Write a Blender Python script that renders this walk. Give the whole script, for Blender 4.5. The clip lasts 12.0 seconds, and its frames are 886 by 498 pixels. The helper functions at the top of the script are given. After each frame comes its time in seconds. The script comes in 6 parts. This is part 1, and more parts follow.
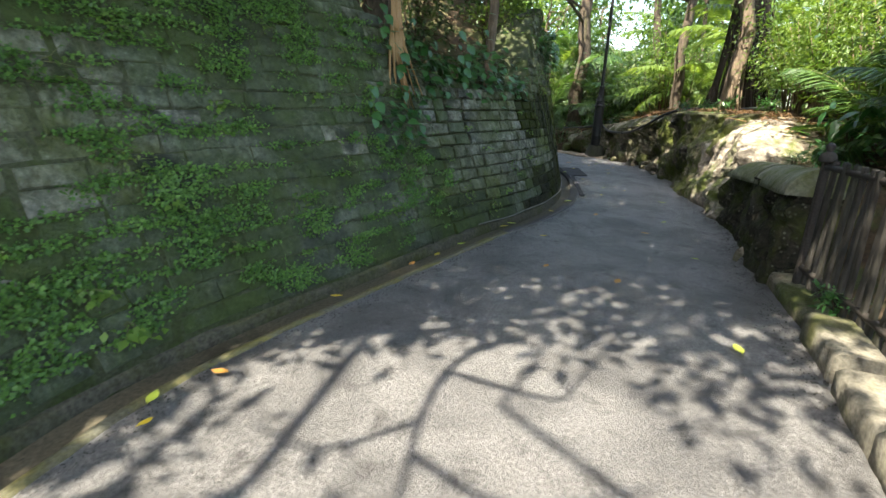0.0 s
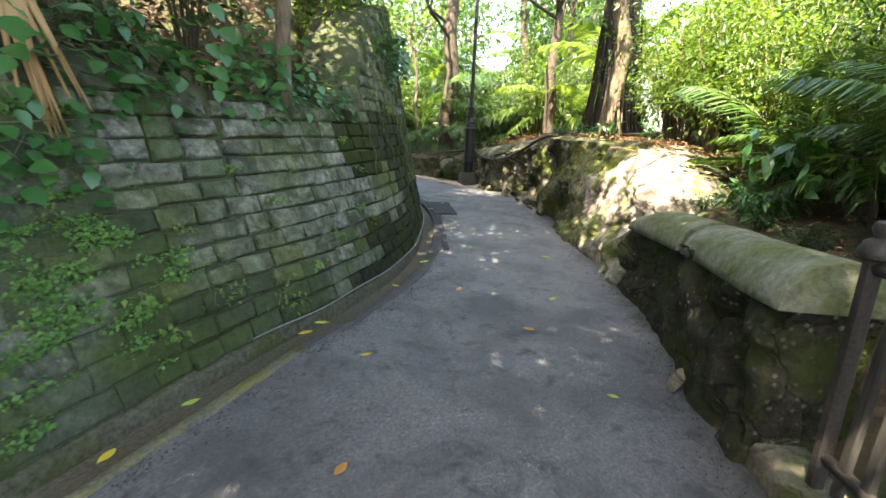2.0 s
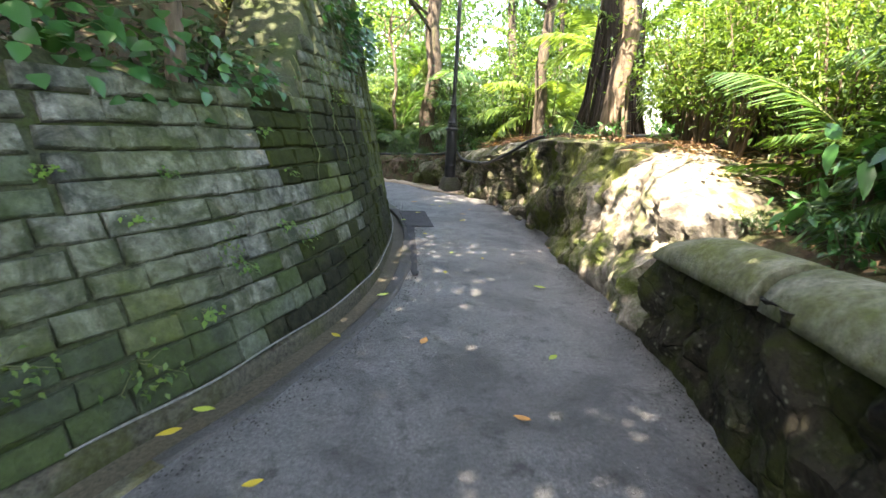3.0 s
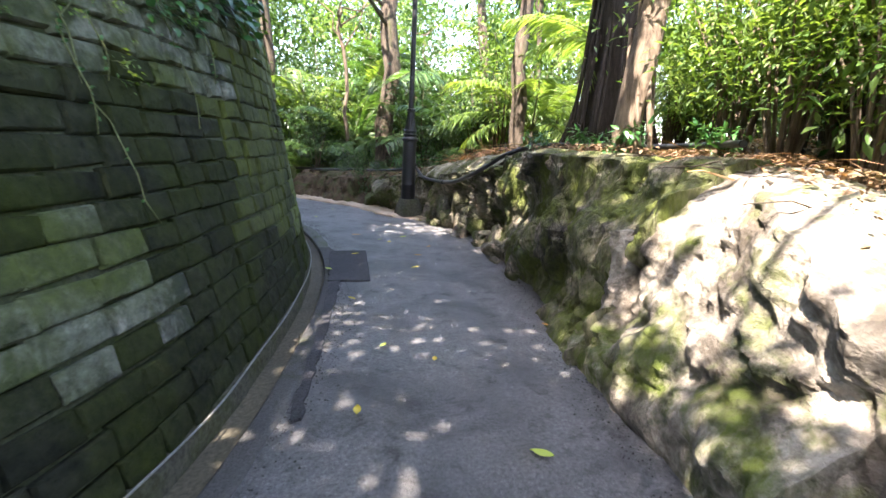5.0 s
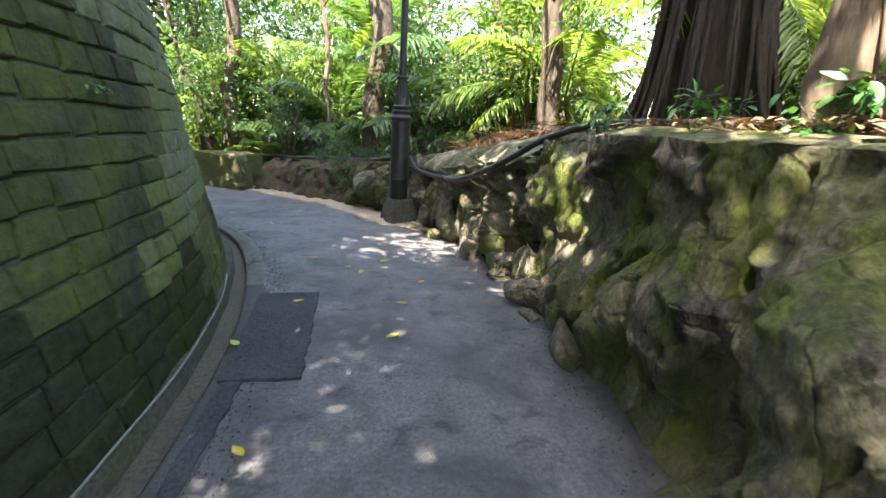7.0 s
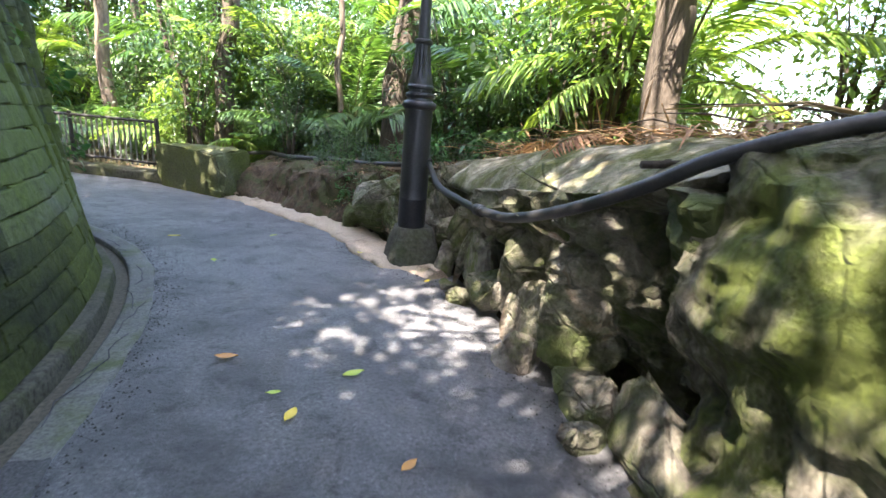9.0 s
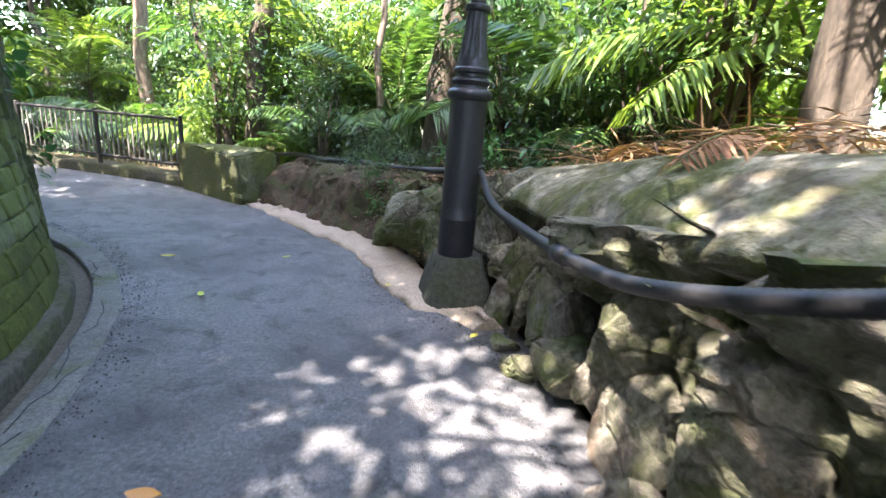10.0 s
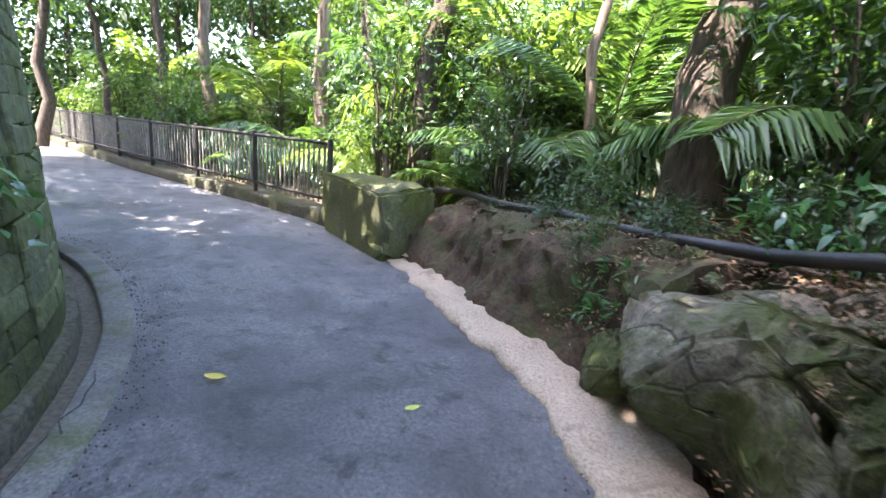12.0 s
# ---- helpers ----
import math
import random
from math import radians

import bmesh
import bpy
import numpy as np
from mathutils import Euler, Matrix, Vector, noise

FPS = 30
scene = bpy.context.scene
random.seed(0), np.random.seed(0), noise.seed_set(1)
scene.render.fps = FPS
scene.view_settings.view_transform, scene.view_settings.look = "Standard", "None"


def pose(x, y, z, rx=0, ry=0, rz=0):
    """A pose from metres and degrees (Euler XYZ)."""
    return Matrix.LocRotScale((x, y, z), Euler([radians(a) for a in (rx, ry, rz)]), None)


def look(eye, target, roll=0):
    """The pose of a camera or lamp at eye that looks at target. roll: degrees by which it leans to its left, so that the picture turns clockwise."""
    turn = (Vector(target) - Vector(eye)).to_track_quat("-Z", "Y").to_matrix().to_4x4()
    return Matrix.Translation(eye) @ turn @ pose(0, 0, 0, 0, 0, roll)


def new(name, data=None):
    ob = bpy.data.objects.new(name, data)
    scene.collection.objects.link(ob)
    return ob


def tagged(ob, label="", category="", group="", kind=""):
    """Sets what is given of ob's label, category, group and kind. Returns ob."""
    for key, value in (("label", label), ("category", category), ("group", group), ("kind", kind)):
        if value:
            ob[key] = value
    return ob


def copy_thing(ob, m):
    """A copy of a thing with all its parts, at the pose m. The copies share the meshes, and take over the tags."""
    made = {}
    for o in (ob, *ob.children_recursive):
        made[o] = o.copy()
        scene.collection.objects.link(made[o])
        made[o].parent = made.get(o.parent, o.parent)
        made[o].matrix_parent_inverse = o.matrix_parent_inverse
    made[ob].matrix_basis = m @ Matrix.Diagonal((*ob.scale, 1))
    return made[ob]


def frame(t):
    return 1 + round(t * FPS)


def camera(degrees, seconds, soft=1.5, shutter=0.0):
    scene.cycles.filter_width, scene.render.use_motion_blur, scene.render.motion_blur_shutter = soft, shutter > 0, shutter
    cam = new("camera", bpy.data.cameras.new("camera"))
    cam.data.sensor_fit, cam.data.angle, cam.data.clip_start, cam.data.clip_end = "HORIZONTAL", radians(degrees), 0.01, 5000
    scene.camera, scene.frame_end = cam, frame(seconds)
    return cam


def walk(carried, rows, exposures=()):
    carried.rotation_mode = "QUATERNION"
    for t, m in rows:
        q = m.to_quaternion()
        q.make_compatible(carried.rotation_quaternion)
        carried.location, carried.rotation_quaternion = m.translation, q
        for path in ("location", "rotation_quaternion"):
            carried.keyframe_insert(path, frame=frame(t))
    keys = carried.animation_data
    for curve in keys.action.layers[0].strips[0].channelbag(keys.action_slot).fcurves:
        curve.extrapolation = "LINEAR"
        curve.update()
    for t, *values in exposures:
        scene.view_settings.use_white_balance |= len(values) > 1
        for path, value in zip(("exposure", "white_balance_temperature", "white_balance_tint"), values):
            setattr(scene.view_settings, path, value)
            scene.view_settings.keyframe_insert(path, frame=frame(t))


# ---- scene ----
cam = camera(86.9, 12.0, shutter=0.2)
PATH = [
    (0, (-0.028, 0.016, 1.502), (-0.017, 1.927, 0.914), 1.1),
    (0.5, (0.184, 0.607, 1.559), (0.272, 2.526, 1.003), 1.0),
    (1, (0.432, 1.233, 1.545), (0.634, 3.15, 1.01), 0.7),
    (1.5, (0.707, 1.839, 1.559), (1.067, 3.736, 1.039), 1.3),
    (2, (0.984, 2.427, 1.561), (1.452, 4.306, 1.06), 1.7),
    (2.5, (1.285, 3.002, 1.499), (1.791, 4.874, 1.011), 2.3),
    (3, (1.469, 3.627, 1.476), (1.997, 5.494, 0.992), 2.6),
    (3.2, (1.527, 3.869, 1.495), (2.067, 5.738, 1.033), 2.9),
    (4.8, (2.379, 5.638, 1.419), (2.984, 7.5, 1.011), 2.3),
    (5, (2.467, 5.878, 1.462), (3.096, 7.727, 1.031), 2.4),
    (5.5, (2.694, 6.44, 1.443), (3.354, 8.268, 0.97), 2.7),
    (6, (2.949, 6.995, 1.375), (3.588, 8.824, 0.877), 3.0),
    (6.5, (3.109, 7.616, 1.413), (3.741, 9.45, 0.926), 2.9),
    (7, (3.273, 8.202, 1.402), (3.883, 10.043, 0.914), 2.7),
    (7.2, (3.382, 8.452, 1.367), (3.992, 10.292, 0.877), 2.7),
    (8.8, (4.034, 10.369, 1.386), (4.524, 12.241, 0.881), 4.1),
    (9, (4.092, 10.604, 1.38), (4.541, 12.486, 0.874), 4.3),
    (9.5, (4.212, 11.162, 1.351), (4.528, 13.068, 0.837), 4.2),
    (10, (4.286, 11.76, 1.353), (4.542, 13.674, 0.833), 4.4),
    (10.5, (4.293, 12.387, 1.331), (4.368, 14.32, 0.824), 4.8),
    (11, (4.251, 12.995, 1.291), (4.153, 14.933, 0.807), 4.6),
    (11.5, (4.111, 13.626, 1.305), (3.834, 15.549, 0.832), 4.7),
    (12, (3.926, 14.199, 1.279), (3.483, 16.095, 0.82), 4.8),
]
walk(cam, [(t, look(eye, target, roll)) for t, eye, target, roll in PATH],
     [(0, 2.75, 7100, 9), (1.5, 3.4, 7600, 11), (3, 3.75, 7500, 14), (5.2, 3.6, 6700, 20), (7, 3.75, 7000, 16), (9.2, 4.0, 6500, 18), (12, 4.15, 6300, 24)])

# ---- light ----
SUN = Vector((-0.36, -0.30, 0.88)).normalized()
world = bpy.data.worlds.new("sky")
scene.world = world
world.use_nodes = True
wn = world.node_tree
sky = wn.nodes.new("ShaderNodeTexSky")
sky.sky_type, sky.sun_disc = "NISHITA", False
sky.sun_elevation = math.asin(SUN.z)
sky.sun_rotation = math.atan2(SUN.x, SUN.y)
sky.dust_density, sky.ozone_density = 2.0, 1.0
wn.links.new(sky.outputs[0], wn.nodes["Background"].inputs[0])
wn.nodes["Background"].inputs[1].default_value = 0.15
sun = new("sun", bpy.data.lights.new("sun", "SUN"))
sun.data.energy, sun.data.angle, sun.data.color = 3.8, radians(0.53), (1.0, 0.95, 0.86)
sun.matrix_world = look(SUN * 40, (0, 0, 0))


# ---- materials ----
def nodes_of(name):
    m = bpy.data.materials.new(name)
    m.use_nodes = True
    t = m.node_tree
    return m, t, t.nodes["Principled BSDF"]


def ramp_mix(t, fac, a, b, kind="MIX"):
    n = t.nodes.new("ShaderNodeMix")
    n.data_type, n.blend_type = "RGBA", kind
    for slot, v in ((0, fac), (6, a), (7, b)):
        if isinstance(v, (int, float)):
            n.inputs[slot].default_value = v
        elif isinstance(v, tuple):
            n.inputs[slot].default_value = (*v, 1)
        else:
            t.links.new(v, n.inputs[slot])
    return n.outputs[2]


def noise_tex(t, vec, scale, detail=5.0, rough=0.6, lo=0.35, hi=0.65, distort=0.0):
    n = t.nodes.new("ShaderNodeTexNoise")
    n.inputs["Scale"].default_value, n.inputs["Detail"].default_value = scale, detail
    n.inputs["Roughness"].default_value, n.inputs["Distortion"].default_value = rough, distort
    t.links.new(vec, n.inputs["Vector"])
    r = t.nodes.new("ShaderNodeMapRange")
    r.inputs[1].default_value, r.inputs[2].default_value = lo, hi
    t.links.new(n.outputs[0], r.inputs[0])
    return r.outputs[0], n.outputs[0]


def surface(name, c1, c2, s1=2.0, s2=30.0, rough=0.85, bump=0.3, depth=0.01, moss=None, moss_at=(0.45, 0.62), moss_scale=3.0, stain=None, stain_at=(0.55, 0.7),
            stain_scale=1.2, vary=0.0, spec=0.3, stretch=(1, 1, 1), speck=None, metal=0.0, coat=0.0, broken=0.0):
    """Two-scale coloured surface with relief, a moss layer, stains and a change of tone from piece to piece."""
    m, t, p = nodes_of(name)
    geo = t.nodes.new("ShaderNodeNewGeometry")
    mp = t.nodes.new("ShaderNodeMapping")
    mp.inputs["Scale"].default_value = stretch
    t.links.new(geo.outputs["Position"], mp.inputs[0])
    vec = mp.outputs[0]
    big, _ = noise_tex(t, vec, s1, 6)
    fine, raw = noise_tex(t, vec, s2, 6, 0.7, 0.3, 0.7)
    col = ramp_mix(t, big, c1, c2)
    col = ramp_mix(t, 0.68, col, ramp_mix(t, fine, tuple(0.42 * c for c in c1), tuple(min(1, 1.5 * c) for c in c2)))
    if speck:
        v = t.nodes.new("ShaderNodeTexVoronoi")
        v.inputs["Scale"].default_value = speck[1]
        t.links.new(vec, v.inputs["Vector"])
        r = t.nodes.new("ShaderNodeMapRange")
        r.inputs[1].default_value, r.inputs[2].default_value = 0.28, 0.12
        t.links.new(v.outputs[0], r.inputs[0])
        k = t.nodes.new("ShaderNodeMath")
        k.operation = "MULTIPLY"
        t.links.new(r.outputs[0], k.inputs[0])
        t.links.new(fine, k.inputs[1])
        col = ramp_mix(t, k.outputs[0], col, speck[0])
    if stain:
        s, _ = noise_tex(t, vec, stain_scale, 6, 0.65, *stain_at, 0.6)
        col = ramp_mix(t, s, col, stain)
    height = raw
    if broken:
        warp = t.nodes.new("ShaderNodeTexNoise")
        warp.inputs["Scale"].default_value, warp.inputs["Detail"].default_value = broken * 0.9, 4
        t.links.new(vec, warp.inputs["Vector"])
        at = t.nodes.new("ShaderNodeVectorMath")
        at.operation = "MULTIPLY_ADD"
        at.inputs[1].default_value = (0.9 / broken,) * 3
        t.links.new(warp.outputs["Color"], at.inputs[0])
        t.links.new(vec, at.inputs[2])
        for scale, deep, wide in ((broken, 0.6, 0.035), (broken * 3.1, 0.55, 0.0)):
            cell = t.nodes.new("ShaderNodeTexVoronoi")
            cell.inputs["Scale"].default_value = scale
            t.links.new(at.outputs[0], cell.inputs["Vector"])
            tone = t.nodes.new("ShaderNodeSeparateColor")
            t.links.new(cell.outputs["Color"], tone.inputs[0])
            shade = t.nodes.new("ShaderNodeMapRange")
            shade.inputs[3].default_value, shade.inputs[4].default_value = 1 - 0.5 * deep, 1 + 0.5 * deep
            t.links.new(tone.outputs[0], shade.inputs[0])
            col = ramp_mix(t, 1.0, col, shade.outputs[0], "MULTIPLY")
            edge = t.nodes.new("ShaderNodeTexVoronoi")
            edge.feature = "DISTANCE_TO_EDGE"
            edge.inputs["Scale"].default_value = scale
            t.links.new(at.outputs[0], edge.inputs["Vector"])
            line = t.nodes.new("ShaderNodeMapRange")
            line.inputs[1].default_value, line.inputs[2].default_value = -0.01, wide
            line.inputs[3].default_value, line.inputs[4].default_value = 0.8 * deep, 0.0
            t.links.new(edge.outputs[0], line.inputs[0])
            col = ramp_mix(t, line.outputs[0], col, tuple(0.25 * c for c in c1))
            lift = t.nodes.new("ShaderNodeMath")
            lift.operation = "MULTIPLY_ADD"
            lift.inputs[1].default_value = 1.1 * deep
            t.links.new(tone.outputs[1], lift.inputs[0])
            t.links.new(height, lift.inputs[2])
            dip = t.nodes.new("ShaderNodeMath")
            dip.operation = "SUBTRACT"
            t.links.new(lift.outputs[0], dip.inputs[0])
            t.links.new(line.outputs[0], dip.inputs[1])
            height = dip.outputs[0]
    if vary:
        info = t.nodes.new("ShaderNodeObjectInfo")
        r = t.nodes.new("ShaderNodeMapRange")
        r.inputs[3].default_value, r.inputs[4].default_value = 1 - vary, 1 + vary
        t.links.new(info.outputs["Random"], r.inputs[0])
        col = ramp_mix(t, 1.0, col, r.outputs[0], "MULTIPLY")
    if moss:
        g, _ = noise_tex(t, vec, moss_scale, 8, 0.7, *moss_at, 0.4)
        green = ramp_mix(t, fine, tuple(0.5 * c for c in moss), moss)
        col = ramp_mix(t, g, col, green)
    t.links.new(col, p.inputs["Base Color"])
    p.inputs["Roughness"].default_value = rough
    p.inputs["Specular IOR Level"].default_value = spec
    p.inputs["Metallic"].default_value = metal
    p.inputs["Coat Weight"].default_value = coat
    b = t.nodes.new("ShaderNodeBump")
    b.inputs["Strength"].default_value, b.inputs["Distance"].default_value = bump, depth
    t.links.new(height, b.inputs["Height"])
    t.links.new(b.outputs[0], p.inputs["Normal"])
    return m


def leaf_material(name, c1, c2, glow=0.45, rough=0.45, vein=0.0):
    """A leaf blade that lets light through, its green changing from leaf to leaf."""
    m, t, p = nodes_of(name)
    geo = t.nodes.new("ShaderNodeNewGeometry")
    col = ramp_mix(t, geo.outputs["Random Per Island"], c1, c2)
    n, _ = noise_tex(t, geo.outputs["Position"], 1.3, 3)
    col = ramp_mix(t, n, col, ramp_mix(t, 1.0, col, (0.6, 0.72, 0.6), "MULTIPLY"))
    t.links.new(col, p.inputs["Base Color"])
    p.inputs["Roughness"].default_value, p.inputs["Specular IOR Level"].default_value = rough, 0.55
    tr = t.nodes.new("ShaderNodeBsdfTranslucent")
    t.links.new(ramp_mix(t, 1.0, col, (1.3, 1.25, 0.55), "MULTIPLY"), tr.inputs[0])
    mix = t.nodes.new("ShaderNodeMixShader")
    mix.inputs[0].default_value = glow
    t.links.new(p.outputs[0], mix.inputs[1])
    t.links.new(tr.outputs[0], mix.inputs[2])
    t.links.new(mix.outputs[0], t.nodes["Material Output"].inputs[0])
    return m


MOSS = (0.10, 0.13, 0.03)
M_ASPHALT = surface("asphalt", (0.108, 0.106, 0.103), (0.2, 0.196, 0.19), 0.8, 48, 0.5, 1.5, 0.02, spec=0.45, speck=((0.34, 0.336, 0.33), 60), stain=(0.072, 0.071, 0.07), stain_at=(0.44, 0.68), stain_scale=1.3, moss=(0.085, 0.082, 0.08), moss_at=(0.53, 0.66), moss_scale=5)
M_PATCH = surface("fresh_asphalt", (0.032, 0.032, 0.034), (0.075, 0.074, 0.076), 2, 60, 0.85, 1.2, 0.015, spec=0.12)
M_CONCRETE = surface("gutter_concrete", (0.075, 0.074, 0.064), (0.145, 0.142, 0.124), 1.5, 60, 0.85, 0.4, 0.006, moss=(0.08, 0.095, 0.035), moss_at=(0.47, 0.66), stain=(0.045, 0.043, 0.035), stain_at=(0.48, 0.66))
M_EDGE = surface("mossy_gutter_edge", (0.06, 0.057, 0.04), (0.12, 0.115, 0.08), 1.5, 50, 0.85, 0.7, 0.008, moss=(0.17, 0.155, 0.045), moss_at=(0.44, 0.62), moss_scale=2.2)
M_TAR = surface("dark_gutter_edge", (0.045, 0.045, 0.043), (0.085, 0.083, 0.078), 1.5, 70, 0.8, 0.7, 0.008, moss=(0.05, 0.055, 0.03), moss_at=(0.52, 0.7), spec=0.12)
M_CHANNEL = surface("silted_channel", (0.05, 0.045, 0.032), (0.095, 0.084, 0.058), 1.5, 40, 0.75, 0.4, 0.006, stain=(0.035, 0.032, 0.022), spec=0.12)
M_FOOT = surface("mossy_foot", (0.032, 0.031, 0.022), (0.085, 0.08, 0.058), 2.5, 30, 0.9, 0.7, 0.012, moss=(0.06, 0.068, 0.022), moss_at=(0.45, 0.65), moss_scale=2, spec=0.12)
M_BLOCK = surface("wall_block", speck=((0.34, 0.35, 0.29), 26), c1=(0.07, 0.078, 0.06), c2=(0.25, 0.25, 0.205), s1=6.5, s2=17, rough=0.92, bump=1.0, depth=0.05, moss=MOSS, moss_at=(0.40, 0.66), moss_scale=0.9, stain=(0.036, 0.043, 0.03), stain_at=(0.42, 0.6), stain_scale=4.5, vary=0.28)
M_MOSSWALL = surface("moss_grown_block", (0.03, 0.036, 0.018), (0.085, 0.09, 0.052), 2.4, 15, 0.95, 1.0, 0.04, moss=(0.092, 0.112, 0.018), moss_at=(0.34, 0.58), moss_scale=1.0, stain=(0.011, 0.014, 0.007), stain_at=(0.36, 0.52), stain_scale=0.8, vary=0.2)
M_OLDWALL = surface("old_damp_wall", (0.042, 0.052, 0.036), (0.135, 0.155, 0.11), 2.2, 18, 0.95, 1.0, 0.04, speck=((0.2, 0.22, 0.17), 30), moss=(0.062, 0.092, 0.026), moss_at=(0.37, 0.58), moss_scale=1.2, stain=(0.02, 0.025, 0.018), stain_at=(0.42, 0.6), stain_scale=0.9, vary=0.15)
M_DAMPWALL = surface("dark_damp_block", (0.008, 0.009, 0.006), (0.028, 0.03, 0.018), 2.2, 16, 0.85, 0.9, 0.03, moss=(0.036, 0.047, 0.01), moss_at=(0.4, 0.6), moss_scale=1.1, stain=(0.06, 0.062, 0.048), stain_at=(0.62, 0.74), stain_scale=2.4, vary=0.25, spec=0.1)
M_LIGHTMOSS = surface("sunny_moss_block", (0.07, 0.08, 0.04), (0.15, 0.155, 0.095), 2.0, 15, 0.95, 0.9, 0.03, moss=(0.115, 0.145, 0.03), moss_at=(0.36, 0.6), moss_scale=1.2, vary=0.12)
M_MOSSROCK = surface("moss_grown_rock", (0.085, 0.075, 0.055), (0.25, 0.22, 0.16), 2.6, 22, 0.92, 1.0, 0.06, moss=(0.14, 0.17, 0.032), moss_at=(0.4, 0.58), moss_scale=1.5, stain=(0.025, 0.023, 0.016), stain_at=(0.48, 0.62), stain_scale=1.6, stretch=(1.6, 1.6, 0.7), broken=1.9)
M_JOINT = surface("mossy_joint", (0.035, 0.04, 0.022), (0.075, 0.082, 0.045), 3, 40, 0.95, 0.8, 0.02, moss=(0.05, 0.07, 0.018), moss_at=(0.45, 0.6))
M_MOSSBLOCK = surface("moss_cushion", (0.05, 0.055, 0.03), (0.10, 0.10, 0.05), 2.5, 30, 0.95, 0.9, 0.02, moss=(0.085, 0.10, 0.016), moss_at=(0.36, 0.62), moss_scale=1.6)
M_ROCK = surface("mossy_rock", (0.12, 0.105, 0.08), (0.32, 0.285, 0.23), 1.6, 14, 0.9, 1.0, 0.045, moss=(0.10, 0.13, 0.022), moss_at=(0.49, 0.62), moss_scale=1.5, stain=(0.075, 0.062, 0.046), stain_at=(0.46, 0.62), stain_scale=2.6, broken=0.9)
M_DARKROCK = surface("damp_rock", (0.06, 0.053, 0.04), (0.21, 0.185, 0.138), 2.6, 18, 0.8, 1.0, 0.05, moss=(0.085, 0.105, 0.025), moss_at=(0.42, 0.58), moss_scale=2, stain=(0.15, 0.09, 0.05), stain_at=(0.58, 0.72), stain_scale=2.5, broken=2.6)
# Wet rubble, its colour darkened further to stand in for shade.
M_SHADERUBBLE = surface("shaded_wet_rubble", (0.01, 0.009, 0.007), (0.045, 0.04, 0.029), 2.6, 16, 0.7, 1.0, 0.045, speck=((0.24, 0.24, 0.19), 18), spec=0.1, moss=(0.05, 0.06, 0.016), moss_at=(0.45, 0.6), moss_scale=2.6, broken=3.2)
M_FOOTING = surface("footing_stone", (0.024, 0.023, 0.018), (0.062, 0.059, 0.046), 2.4, 26, 0.88, 0.6, 0.015, moss=(0.05, 0.058, 0.028), moss_at=(0.45, 0.65), moss_scale=2, spec=0.15)
M_PVC = surface("pale_plastic", (0.13, 0.13, 0.118), (0.2, 0.2, 0.18), 4, 50, 0.6, 0.1, 0.002, stain=(0.2, 0.2, 0.17))
M_SLAB = surface("plastered_slab", (0.15, 0.135, 0.095), (0.29, 0.265, 0.2), 1.8, 14, 0.92, 1.0, 0.045, moss=(0.095, 0.105, 0.026), moss_at=(0.42, 0.58), moss_scale=2.2, stain=(0.085, 0.07, 0.045), stain_at=(0.47, 0.62), stain_scale=2.6, broken=1.5)
M_CAP = surface("weathered_cap", (0.13, 0.13, 0.095), (0.23, 0.225, 0.17), 1.7, 24, 0.9, 0.8, 0.02, moss=(0.105, 0.125, 0.03), moss_at=(0.36, 0.6), moss_scale=2.2, stain=(0.06, 0.06, 0.042), stain_at=(0.5, 0.66), stain_scale=2.6)
M_KERB = surface("kerb_stone", (0.10, 0.095, 0.075), (0.2, 0.185, 0.145), 2.0, 34, 0.9, 0.8, 0.015, moss=(0.10, 0.105, 0.035), moss_at=(0.48, 0.66), moss_scale=2)
M_SAND = surface("washed_sand", (0.25, 0.19, 0.13), (0.39, 0.305, 0.215), 2.5, 70, 0.95, 0.6, 0.008, stain=(0.2, 0.15, 0.1), stain_at=(0.55, 0.68), stain_scale=3.5)
M_SOIL = surface("forest_soil", (0.026, 0.018, 0.011), (0.068, 0.044, 0.026), 2.2, 24, 0.95, 0.9, 0.03, moss=(0.07, 0.08, 0.028), moss_at=(0.46, 0.6), stain=(0.095, 0.065, 0.038), stain_at=(0.46, 0.6), stain_scale=7)
M_FIGBARK = surface("fig_bark", (0.016, 0.012, 0.009), (0.05, 0.038, 0.027), 3, 26, 0.95, 1.0, 0.03, stretch=(1, 1, 0.15), moss=(0.04, 0.05, 0.02), moss_at=(0.56, 0.74))
M_BARK = surface("bark", (0.032, 0.025, 0.018), (0.10, 0.078, 0.055), 3, 26, 0.95, 1.0, 0.03, stretch=(1, 1, 0.22), moss=(0.07, 0.085, 0.03), moss_at=(0.56, 0.74))
M_PALEBARK = surface("pale_bark", (0.07, 0.052, 0.035), (0.18, 0.135, 0.092), 3, 24, 0.92, 0.9, 0.02, stretch=(1, 1, 0.2), stain=(0.09, 0.07, 0.05))
M_IRON = surface("black_paint", (0.010, 0.010, 0.011), (0.02, 0.02, 0.022), 5, 60, 0.42, 0.25, 0.003, spec=0.35)
M_RUST = surface("weathered_iron", (0.012, 0.011, 0.01), (0.034, 0.029, 0.024), 5, 60, 0.65, 0.3, 0.003)
M_GREYWOOD = surface("weathered_bar", (0.009, 0.008, 0.007), (0.036, 0.033, 0.027), 4, 40, 0.85, 0.6, 0.006, stretch=(1, 1, 0.2), moss=(0.034, 0.038, 0.02), moss_at=(0.5, 0.7))
